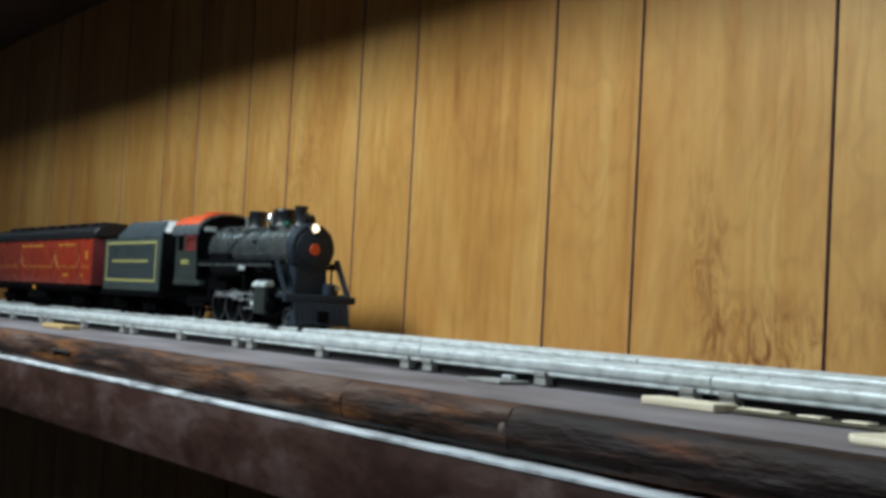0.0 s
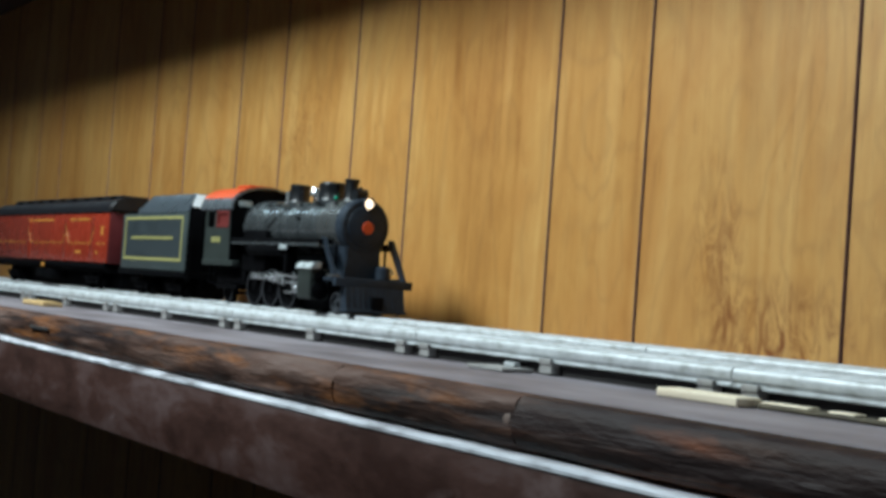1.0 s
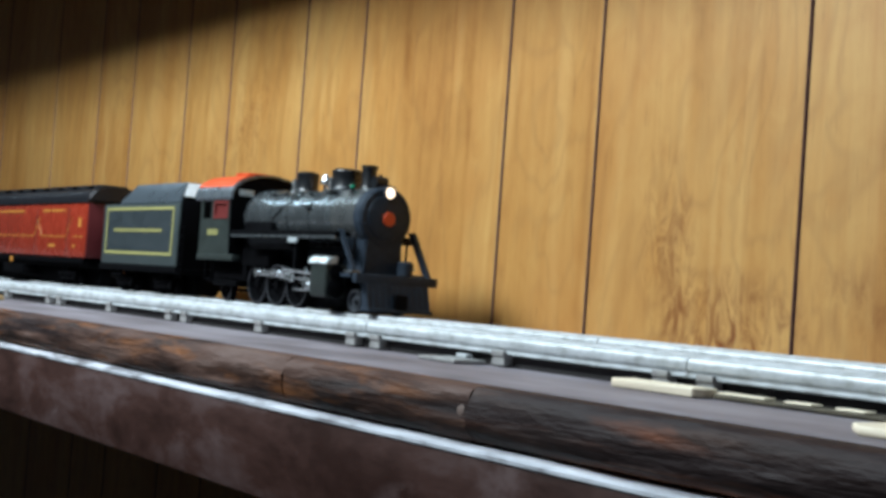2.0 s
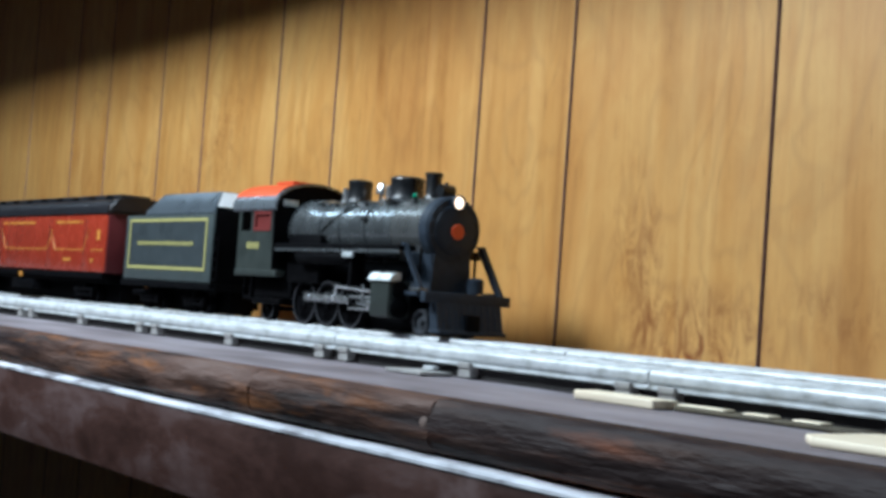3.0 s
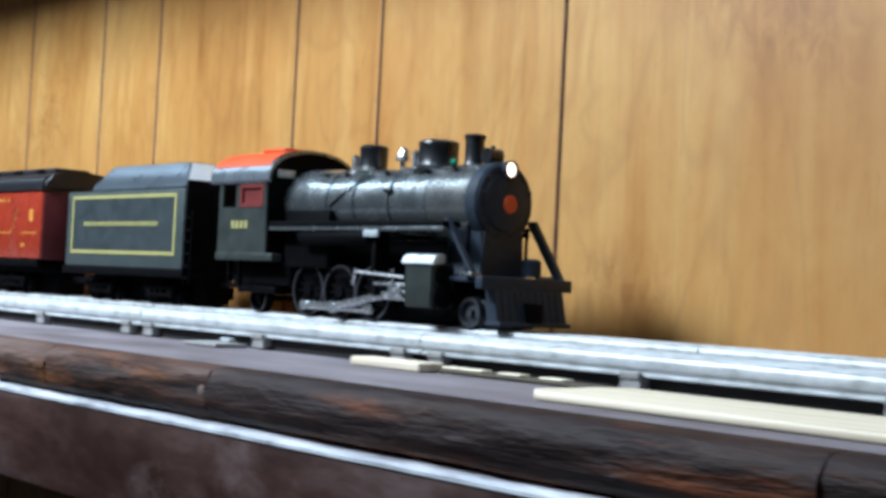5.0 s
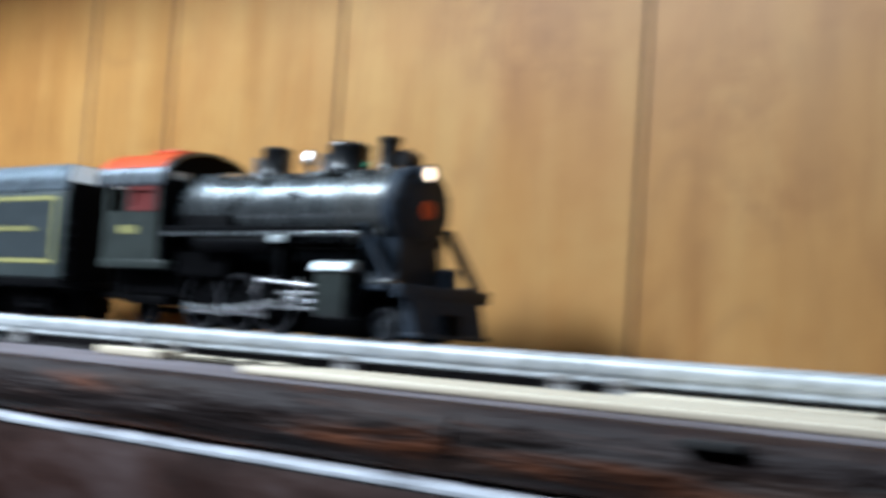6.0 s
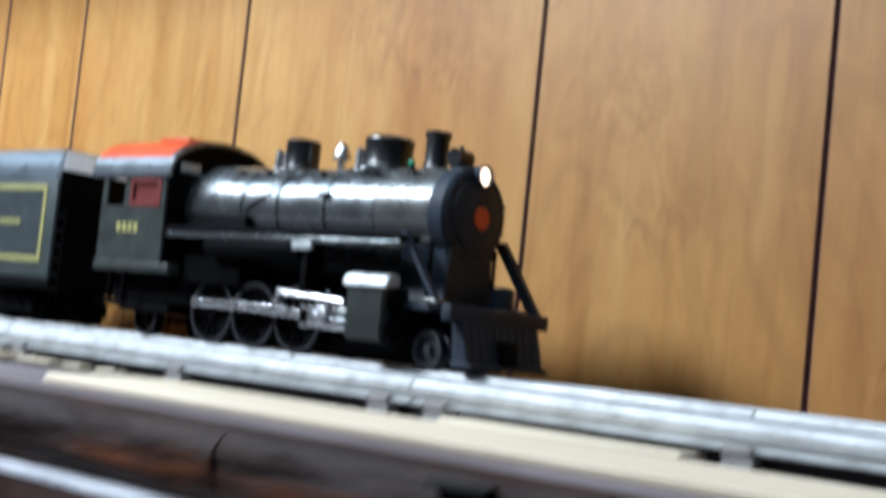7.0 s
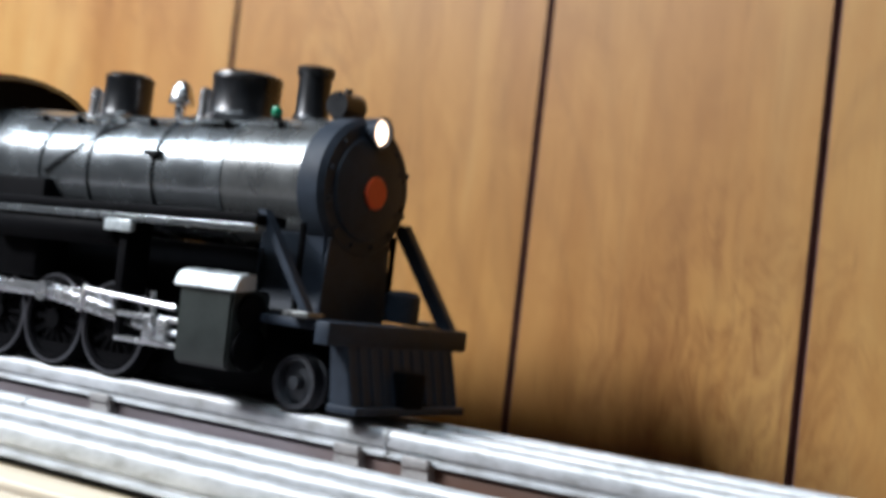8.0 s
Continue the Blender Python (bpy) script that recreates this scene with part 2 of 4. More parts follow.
M_PLANK = material("oak_panelling", plank_build)
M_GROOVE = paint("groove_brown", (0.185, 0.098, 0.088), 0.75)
M_LOG = material("weathered_timber", log_build(1.05, (0.215, 0.080, 0.023), -3.8))
M_LOGDARK = material("blackened_timber", log_build(0.60, (0.175, 0.054, 0.020), -3.5))
M_KNOT = paint("pale_knot", (0.13, 0.090, 0.075), 0.65, 0.0, 0.4, 260)
M_FASCIA = material("varnished_board", fascia_build)
M_TOP = material("dusty_shelf_paint", dusty_build)
M_EDGE = material("worn_pale_edge", edge_build)
M_STICK = material("raw_softwood", stick_build)
M_SHADEWOOD = paint("shaded_wood", (0.060, 0.048, 0.028), 0.75, 0.0, 0.45, 60)
M_PINE = paint("yellowed_pine", (0.50, 0.34, 0.15), 0.7, 0.0, 0.25, 90)
M_TIN = material("tin_plate", tin_build)
M_TIE = paint("dull_tie_metal", (0.33, 0.32, 0.31), 0.5, 0.3, 0.3, 90)
M_SHADEBLACK = paint("shade_gouge_black", (0.018, 0.016, 0.016), 0.9, 0.0, 0.4, 90)
M_TYRE = paint("dark_steel", (0.09, 0.09, 0.10), 0.35, 0.7, 0.2, 200)
M_WHEEL = paint("dull_steel_wheel", (0.060, 0.066, 0.076), 0.42, 0.4, 0.25, 200)
M_COVER = paint("pale_cylinder_cover", (0.50, 0.54, 0.55), 0.28, 0.2, 0.12, 200, 0.4)
M_BLACK = paint("black_enamel", (0.011, 0.012, 0.014), 0.30, 0.0, 0.3, 140, 0.0)
M_BOILER = paint("boiler_black", (0.250, 0.272, 0.285), 0.25, 0.85, 0.14, 90, 0.1)
M_BARREL = paint("smokebox_satin", (0.19, 0.197, 0.197), 0.28, 0.75, 0.14, 90, 0.0)
M_SMOKE = paint("smokebox_graphite", (0.021, 0.029, 0.042), 0.55, 0.0, 0.25, 160)
M_SMOKE.node_tree.nodes["Principled BSDF"].inputs["Specular IOR Level"].default_value = 0.22
# Black frame paint, taken darker still to hold the shade of the undersides.
M_DARK = paint("frame_shade_black", (0.0028, 0.0028, 0.0034), 0.60, 0.0, 0.3, 140)
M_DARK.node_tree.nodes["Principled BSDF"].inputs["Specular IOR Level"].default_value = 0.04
M_CABGREY = paint("cab_grey_green", (0.026, 0.032, 0.029), 0.42, 0.0, 0.2, 120)
M_ROOFGREY = paint("roof_side_grey", (0.20, 0.225, 0.25), 0.27, 0.6, 0.08, 60)
M_ORANGE = paint("orange_red_roof", (0.62, 0.085, 0.022), 0.45, 0.0, 0.15, 90)
M_PLATE = paint("orange_number_plate", (0.62, 0.075, 0.018), 0.45, 0.0, 0.12, 90)
M_TENDER = paint("tender_grey_green", (0.046, 0.058, 0.058), 0.40, 0.0, 0.2, 120)
M_TENDERPANEL = paint("tender_panel_grey", (0.033, 0.041, 0.045), 0.42, 0.0, 0.2, 120)
M_YELLOW = paint("yellow_lining", (0.32, 0.30, 0.11), 0.5, 0.0, 0.15, 200)
M_GOLD = paint("gold_lining", (0.55, 0.24, 0.04), 0.45, 0.0, 0.15, 200)
M_RED = paint("carriage_red", (0.26, 0.030, 0.014), 0.26, 0.0, 0.12, 60, 0.35)
M_MAROON = paint("carriage_end_maroon", (0.085, 0.012, 0.014), 0.4, 0.0, 0.2, 60)
M_CARROOF = paint("carriage_roof_black", (0.011, 0.011, 0.014), 0.42, 0.0, 0.3, 60)
M_NICKEL = paint("bright_nickel", (0.72, 0.73, 0.75), 0.24, 0.9, 0.1, 200)
M_COAL = paint("bunker_grey", (0.125, 0.150, 0.175), 0.30, 0.55, 0.1, 60)
M_CAPGREY = paint("pale_grey_slope", (0.78, 0.81, 0.84), 0.35, 0.1, 0.1, 120)
M_WINRED = paint("red_window_frame", (0.13, 0.022, 0.020), 0.45, 0.0, 0.15, 120)
M_GREEN = paint("green_marker_lens", (0.0, 0.22, 0.11), 0.2, 0.0, 0.1, 200, 0.5)
M_LAMP = material("lit_headlight_lens", glow_build((1.0, 0.74, 0.54), 3.0))
M_CEIL = material("ceiling_white", room_build((0.30, 0.28, 0.26), 3.0))
M_FLOOR = material("floor_carpet", room_build((0.035, 0.030, 0.028), 60.0))
M_ROOM = material("room_wall_paint", room_build((0.11, 0.105, 0.10), 4.0))

# ---- mesh helpers ----


def add_box(bm, x0, x1, y0, y1, z0, z1, bev=0.0):
    t = bmesh.new()
    bmesh.ops.create_cube(t, size=1.0)
    for v in t.verts:
        v.co = Vector(((x0 + x1) / 2 + v.co.x * (x1 - x0), (y0 + y1) / 2 + v.co.y * (y1 - y0), (z0 + z1) / 2 + v.co.z * (z1 - z0)))
    if bev:
        bmesh.ops.bevel(t, geom=t.edges[:], offset=bev, segments=2, affect="EDGES", profile=0.5)
    join(bm, t)


def join(bm, t, m=None):
    me = bpy.data.meshes.new("tmp")
    if m is not None:
        bmesh.ops.transform(t, matrix=m, verts=t.verts)
    t.to_mesh(me)
    t.free()
    bm.from_mesh(me)
    bpy.data.meshes.remove(me)


def add_rod(bm, a, b, r0, r1=None, seg=20):
    """A closed round bar from a to b."""
    r1 = r0 if r1 is None else r1
    a, b = Vector(a), Vector(b)
    t = bmesh.new()
    bmesh.ops.create_cone(t, cap_ends=True, segments=seg, radius1=r0, radius2=r1, depth=(b - a).length)
    join(bm, t, Matrix.Translation((a + b) / 2) @ (b - a).to_track_quat("Z", "Y").to_matrix().to_4x4())


def add_lathe(bm, origin, axis, profile, seg=32):
    """A turned shape: profile of (distance along the axis, radius)."""
    q = Vector(axis).to_track_quat("Z", "Y").to_matrix()
    o = Vector(origin)
    rings = []
    for d, r in profile:
        if r <= 1e-6:
            rings.append([bm.verts.new(o + q @ Vector((0, 0, d)))])
        else:
            rings.append([bm.verts.new(o + q @ Vector((r * math.cos(2 * math.pi * k / seg), r * math.sin(2 * math.pi * k / seg), d))) for k in range(seg)])
    for a, b in zip(rings, rings[1:]):
        for k in range(seg):
            f = [a[k % len(a)], a[(k + 1) % len(a)], b[(k + 1) % len(b)], b[k % len(b)]]
            f = list(dict.fromkeys(f))
            if len(f) > 2:
                bm.faces.new(f)


def add_prism(bm, outline, axis, lo, hi):
    """An outline in two coordinates, drawn out along axis ('x' or 'y') from lo to hi."""
    def at(p, d):
        return Vector((d, p[0], p[1])) if axis == "x" else Vector((p[0], d, p[1]))
    a = [bm.verts.new(at(p, lo)) for p in outline]
    b = [bm.verts.new(at(p, hi)) for p in outline]
    n = len(a)
    bm.faces.new(a), bm.faces.new(b[::-1])
    for k in range(n):
        bm.faces.new((a[k], b[k], b[(k + 1) % n], a[(k + 1) % n]))


def plate(xs, zs, holes, y0, y1):
    """An upright plate of cells between the lines xs and zs, with the cells named in holes left open."""
    bm = bmesh.new()
    grid = {(i, k): bm.verts.new((x, y0, z)) for i, x in enumerate(xs) for k, z in enumerate(zs)}
    faces = [bm.faces.new((grid[i, k], grid[i + 1, k], grid[i + 1, k + 1], grid[i, k + 1]))
             for i in range(len(xs) - 1) for k in range(len(zs) - 1) if (i, k) not in holes]
    top = bmesh.ops.extrude_face_region(bm, geom=faces, use_keep_orig=True)
    for v in top["geom"]:
        if isinstance(v, bmesh.types.BMVert):
            v.co.y = y1
    return bm


def mesh_of(name, bm, mat, smooth=True):
    bmesh.ops.recalc_face_normals(bm, faces=bm.faces)
    me = bpy.data.meshes.new(name)
    bm.to_mesh(me)
    bm.free()
    me.materials.append(mat)
    if smooth:
        me.shade_smooth()
        me.set_sharp_from_angle(angle=radians(35))
    return me


def part(name, bm, mat, parent=None, label=""):
    ob = new(name, mesh_of(name, bm, mat))
    if parent is not None:
        ob.parent = parent
    return tagged(ob, label) if label else ob


def structure(name, bm, mat, label, category):
    return tagged(part(name, bm, mat), label, category, kind="structure")


def box_part(name, dims, mat, parent, bev=0.0, label=""):
    bm = bmesh.new()
    add_box(bm, *dims, bev)
    return part(name, bm, mat, parent, label)


# ---- the room ----
X0, X1, Y0, FLOOR, CEIL = -2.4, 2.4, -3.2, -1.25, 1.20
GROOVES = [-0.7909, -0.6526, -0.5530, -0.4101, -0.3128, -0.1169, -0.0195, 0.1502, 0.3743, 0.5281, 0.6316]


def build_room():
    bm = bmesh.new()
    add_box(bm, X0 - 0.1, X1 + 0.1, 0.0026, 0.12, FLOOR, CEIL)
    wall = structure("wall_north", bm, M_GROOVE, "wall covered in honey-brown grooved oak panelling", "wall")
    for name, dims, mat, label in (
            ("wall_south", (X0, X1, Y0 - 0.1, Y0, FLOOR, CEIL), M_ROOM, "plain grey painted room wall"),
            ("wall_west", (X0 - 0.1, X0, Y0 - 0.1, 0.0026, FLOOR, CEIL), M_ROOM, "plain grey painted room wall"),
            ("wall_east", (X1, X1 + 0.1, Y0 - 0.1, 0.0026, FLOOR, CEIL), M_ROOM, "plain grey painted room wall")):
        bm = bmesh.new()
        add_box(bm, *dims)
        structure(name, bm, mat, label, "wall")
    bm = bmesh.new()
    add_box(bm, X0 - 0.1, X1 + 0.1, Y0 - 0.1, 0.12, FLOOR - 0.1, FLOOR)
    structure("floor", bm, M_FLOOR, "dark grey carpeted room floor", "floor")
    bm = bmesh.new()
    add_box(bm, X0 - 0.1, X1 + 0.1, Y0 - 0.1, 0.12, CEIL, CEIL + 0.1)
    structure("ceiling", bm, M_CEIL, "plain off-white room ceiling", "ceiling")
    # grooves go on with the same widths to both sides
    left = [GROOVES[0]]
    for w in (0.10, 0.145, 0.20, 0.10, 0.155, 0.215, 0.10, 0.145, 0.20, 0.16, 0.2):
        left.append(left[-1] - w)
    right = [GROOVES[-1]]
    for w in (0.145, 0.10, 0.20, 0.10, 0.17, 0.225, 0.155, 0.10, 0.145, 0.2, 0.2):
        right.append(right[-1] + w)
    edges = [x for x in left[:0:-1] + GROOVES + right[1:] if X0 < x < X1]
    edges = [X0] + edges + [X1]
    for a, b in zip(edges, edges[1:]):
        bm = bmesh.new()
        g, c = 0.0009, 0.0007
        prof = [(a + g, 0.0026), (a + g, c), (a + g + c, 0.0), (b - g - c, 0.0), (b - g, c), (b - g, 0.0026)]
        lo = [bm.verts.new((x, y, FLOOR)) for x, y in prof]
        hi = [bm.verts.new((x, y, CEIL)) for x, y in prof]
        for k in range(5):
            bm.faces.new((lo[k], lo[k + 1], hi[k + 1], hi[k]))
        bm.faces.new(lo[::-1]), bm.faces.new(hi)
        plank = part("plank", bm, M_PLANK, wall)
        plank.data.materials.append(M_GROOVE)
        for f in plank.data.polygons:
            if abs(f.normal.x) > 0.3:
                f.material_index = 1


# ---- the shelf ----
JOINT = 0.2705


def wavy_nose(name, x0, x1, seed, parent, mat):
    """Rounded, uneven timber nosing along the shelf's front."""
    bm = bmesh.new()
    n, prof = max(8, int((x1 - x0) / 0.006)), 12
    rows = []
    for i in range(n + 1):
        x = x0 + (x1 - x0) * i / n
        row = []
        for k in range(prof):
            a = math.pi * (k / (prof - 1)) - math.pi / 2
            bulge = 0.0095 * max(0.0, math.cos(a)) ** 0.55
            w = noise.noise(Vector((x * 22 + seed, k * 0.55, seed))) * 0.0016 + noise.noise(Vector((x * 90, k * 1.3, seed))) * 0.0006
            row.append(bm.verts.new((x, -0.300 - bulge - w, -0.0103 + 0.0098 * math.sin(a))))
        back = [bm.verts.new((x, -0.296, -0.0005)), bm.verts.new((x, -0.296, -0.0201))]
        rows.append([back[1]] + row + [back[0]])
    m = len(rows[0])
    for a, b in zip(rows, rows[1:]):
        for k in range(m):
            bm.faces.new((a[k], a[(k + 1) % m], b[(k + 1) % m], b[k]))
    bm.faces.new(rows[0]), bm.faces.new(rows[-1][::-1])
    return part(name, bm, mat, parent, "dark weathered timber nosing with rusty streaks" if mat == M_LOG else "blackened timber nosing with rusty streaks")


def build_shelf():
    shelf = tagged(new("shelf"), "long wall shelf with grey dusty top and dark timber front", "shelf", kind="")
    box_part("shelf_top", (X0 + 0.01, X1 - 0.01, -0.2955, -0.001, -0.019, 0.0), M_TOP, shelf, 0.0015, "dull grey-mauve painted top, dusty")
    ends = (X0 + 0.01, -0.62, 0.1420, JOINT, 0.5262, 0.6370, 0.90, X1 - 0.01)
    for k, (a, b) in enumerate(zip(ends, ends[1:])):
        wavy_nose("nosing", a + 0.0003, b - 0.0003, 3.7 * k + 1, shelf, M_LOG if b <= JOINT else M_LOGDARK)
    # Gouges are thin black blocks; the dark of each hollow is painted on.
    for a, c, z in ((-0.286, -0.246, -0.0095), (0.595, 0.612, -0.0035)):
        box_part("gouge", (a, c, -0.3112, -0.305, z - 0.0011, z + 0.0011), M_SHADEBLACK, shelf, 0.0006, "dark gouge in the timber nosing")
    bm = bmesh.new()
    add_lathe(bm, (JOINT - 0.004, -0.3075, -0.0098), (0, -1, 0), [(0, 0.0028), (0.0011, 0.0025), (0.0015, 0.0013), (0.0016, 0)], 12)
    part("knot", bm, M_KNOT, shelf, "pale grey-brown knot at a joint of the nosing")
    bm = bmesh.new()
    add_prism(bm, [(-0.2955, -0.0207), (-0.3045, -0.0205), (-0.3092, -0.0226), (-0.3092, -0.0238), (-0.2955, -0.0238)], "x", X0 + 0.01, X1 - 0.01)
    part("edge_strip", bm, M_EDGE, shelf, "pale worn edge strip")
    bm = bmesh.new()
    add_box(bm, X0 + 0.01, X1 - 0.01, -0.3088, -0.288, -0.0622, -0.0239, 0.0012)
    part("fascia", bm, M_FASCIA, shelf, "dark red-brown varnished fascia board")
    return shelf


# Unseen board, sized and placed to cast the wall's level shadow edge.
def build_shadow_shelf():
    up = tagged(new("shadow_shelf"), "unseen upper board that casts the shadow line on the wall", "shelf")
    box_part("board", (X0 + 0.01, X1 - 0.01, -0.283, -0.001, 0.432, 0.432 + 0.019), M_FASCIA, up, 0.002)


# ---- the tracks ----
RAIL_TOP, GAUGE = 0.0132, 0.0165
SECTION, FIRST = 0.2222, -2.16


def rail_mesh(length):
    """Tubular tinplate rail: round head, thin web, spread foot."""
    prof = [(0.0025, 0.0058), (0.0025, 0.0064), (0.0012, 0.0068), (0.0012, 0.0080), (0.0020, 0.0084), (0.0023, 0.0090), (0.0022, 0.0110)]
    prof += [(0.0022 * math.cos(math.radians(a)), 0.0110 + 0.0022 * math.sin(math.radians(a))) for a in range(20, 161, 20)]
    prof += [(-y, z) for y, z in prof[6::-1]]
    bm = bmesh.new()
    add_prism(bm, prof, "x", 0.0004, length - 0.0004)
    return mesh_of("rail", bm, M_TIN)


def tie_mesh():
    """Stamped metal tie: a shallow channel with clamps round the rail feet."""
    bm = bmesh.new()
    add_prism(bm, [(-0.0046, 0.0010), (-0.0038, 0.0056), (0.0038, 0.0056), (0.0046, 0.0010)], "y", -0.0205, 0.0205)
    for y in (-GAUGE, 0, GAUGE):
        for s in (-1, 1):
            add_box(bm, -0.0042, 0.0042, y + s * 0.0036 - 0.0011, y + s * 0.0036 + 0.0011, 0.0048, 0.0074, 0.0004)
    return mesh_of("tie", bm, M_TIE)


def build_track(yc, shift, label, x_end):
    rail, tie = rail_mesh(SECTION), tie_mesh()
    x = FIRST + shift
    while x + SECTION < x_end:
        t = tagged(new("track_section"), label, "model track", "toy track sections")
        t.location = (x, yc, 0)
        for y in (-GAUGE, 0, GAUGE):
            r = new("rail", rail)
            r.parent, r.location = t, (0, y, 0)
        for tx in (0.0115, SECTION / 2, SECTION - 0.0115):
            s = new("tie", tie)
            s.parent, s.location = t, (tx, 0, 0)
        x += SECTION


# ---- sticks and small things on the shelf ----
def build_stick(name, x0, x1, y, w, h, turn, label, taper=0.0, lift=0.0, mat=M_STICK):
    bm = bmesh.new()
    L = x1 - x0
    out = [(0, -w / 2 + taper), (taper, -w / 2), (L, -w / 2), (L, w / 2), (taper * 0.5, w / 2), (0, w / 2 - taper)]
    lo = [bm.verts.new((a, b, 0)) for a, b in out]
    hi = [bm.verts.new((a, b, h)) for a, b in out]
    bm.faces.new(lo[::-1]), bm.faces.new(hi)
    for k in range(len(out)):
        bm.faces.new((lo[k], lo[(k + 1) % len(out)], hi[(k + 1) % len(out)], hi[k]))
    bmesh.ops.bevel(bm, geom=bm.edges[:], offset=0.0005, segments=1, affect="EDGES")
    ob = part(name, bm, mat)
    ob.matrix_world = pose(x0, y, 0.0002 + lift, 0, 0, turn)
    return tagged(ob, label, "wood strip")


def build_lockon():
    clip = tagged(new("track_clip"), "pale metal wiring clip beside the track", "track clip")
    clip.location = (0.150, -0.2255, 0.0)
    box_part("plate", (-0.014, 0.014, -0.012, 0.006, 0.0002, 0.0020), M_TIE, clip, 0.0006)
    box_part("tab", (-0.004, 0.004, 0.002, 0.0055, 0.0021, 0.0040), M_TIN, clip, 0.0004)


# ---- the locomotive ----
WHEELS, RODS = [], []
DRIVER_R, CRANK, GUIDE_Z, MAIN_LEN = 0.0148, 0.0086, 0.0165, 0.058
DRIVERS = (-0.083, -0.112, -0.141)


def wheelset(name, r, parent, x, spokes, balance=False, mat=M_DARK):
    """Two flanged wheels on an axle, turning about the parent's cross axis."""
    bm = bmesh.new()
    for s in (-1, 1):
        o, ax = (0, s * 0.0142, 0), (0, s, 0)
        add_lathe(bm, o, ax, [(0, r * 0.80), (0, r + 0.0009), (0.0008, r + 0.0009), (0.0011, r), (0.0046, r * 0.985), (0.0048, r * 0.80), (0.0036, r * 0.78), (0.0012, r * 0.78), (0, r * 0.80)], 28)
        add_lathe(bm, o, ax, [(0.0008, 0), (0.0008, r * 0.24), (0.0052, r * 0.22), (0.0052, 0)], 14)
        if not spokes:
            add_lathe(bm, o, ax, [(0.0012, 0), (0.0028, r * 0.3), (0.0024, r * 0.8), (0.0012, r * 0.8)], 20)
        if balance:
            t = bmesh.new()
            out = [(r * 0.8 * math.cos(a), r * 0.8 * math.sin(a)) for a in [math.radians(d) for d in range(220, 321, 10)]]
            add_prism(t, out, "y", s * 0.0158, s * 0.0176)
            join(bm, t)
    add_rod(bm, (0, -0.0145, 0), (0, 0.0145, 0), 0.0016, None, 10)
    ob = part(name, bm, mat, parent)
    ob.location = (x, 0, r)
    WHEELS.append((ob, (x, r, r)))
    if spokes:
        bm = bmesh.new()
        add_rod(bm, (r * 0.2, 0, 0), (r * 0.82, 0, 0), 0.0011 if r > 0.01 else 0.0009, 0.0008, 6)
        spoke = mesh_of("spoke", bm, M_DARK)
        for k in range(2 * spokes):
            o = new("spoke", spoke)
            o.parent = ob
            o.matrix_basis = pose(0, 0.0166 if k % 2 else -0.0166, 0, 0, 360 * (k // 2) / spokes, 0)
    for s in (-1, 1):
        bm = bmesh.new()
        add_lathe(bm, (0, s * 0.0142, 0), (0, s, 0), [(0.0047, r * 0.90), (0.0051, r * 0.91), (0.0051, r * 0.975), (0.0047, r * 0.985), (0.0047, r * 0.90)], 28)
        if ob.parent.parent is None:
            part("tyre", bm, M_TYRE, ob, "worn steel tyre")
        else:
            bm.free()
    return ob


def arch(half, z_side, z_top, n=14):
    """Half outline of an arched roof, from the near eave to the far one."""
    return [(half * math.cos(math.pi * k / n), z_side + (z_top - z_side) * math.sin(math.pi * k / n) ** 0.85) for k in range(n + 1)]


def bars(name, parent, mat, x0, x1, y, z0, z1, n, gap, seed):
    """A row of small plain bars in place of lettering, on a near side face."""
    rnd = random.Random(seed)
    bm = bmesh.new()
    w = (x1 - x0) / n
    for k in range(n):
        if rnd.random() < gap:
            continue
        add_box(bm, x0 + w * k + w * 0.15, x0 + w * (k + 1) - w * 0.15, y - 0.00025, y + 0.0004, z0, z1)
    return part(name, bm, mat, parent)


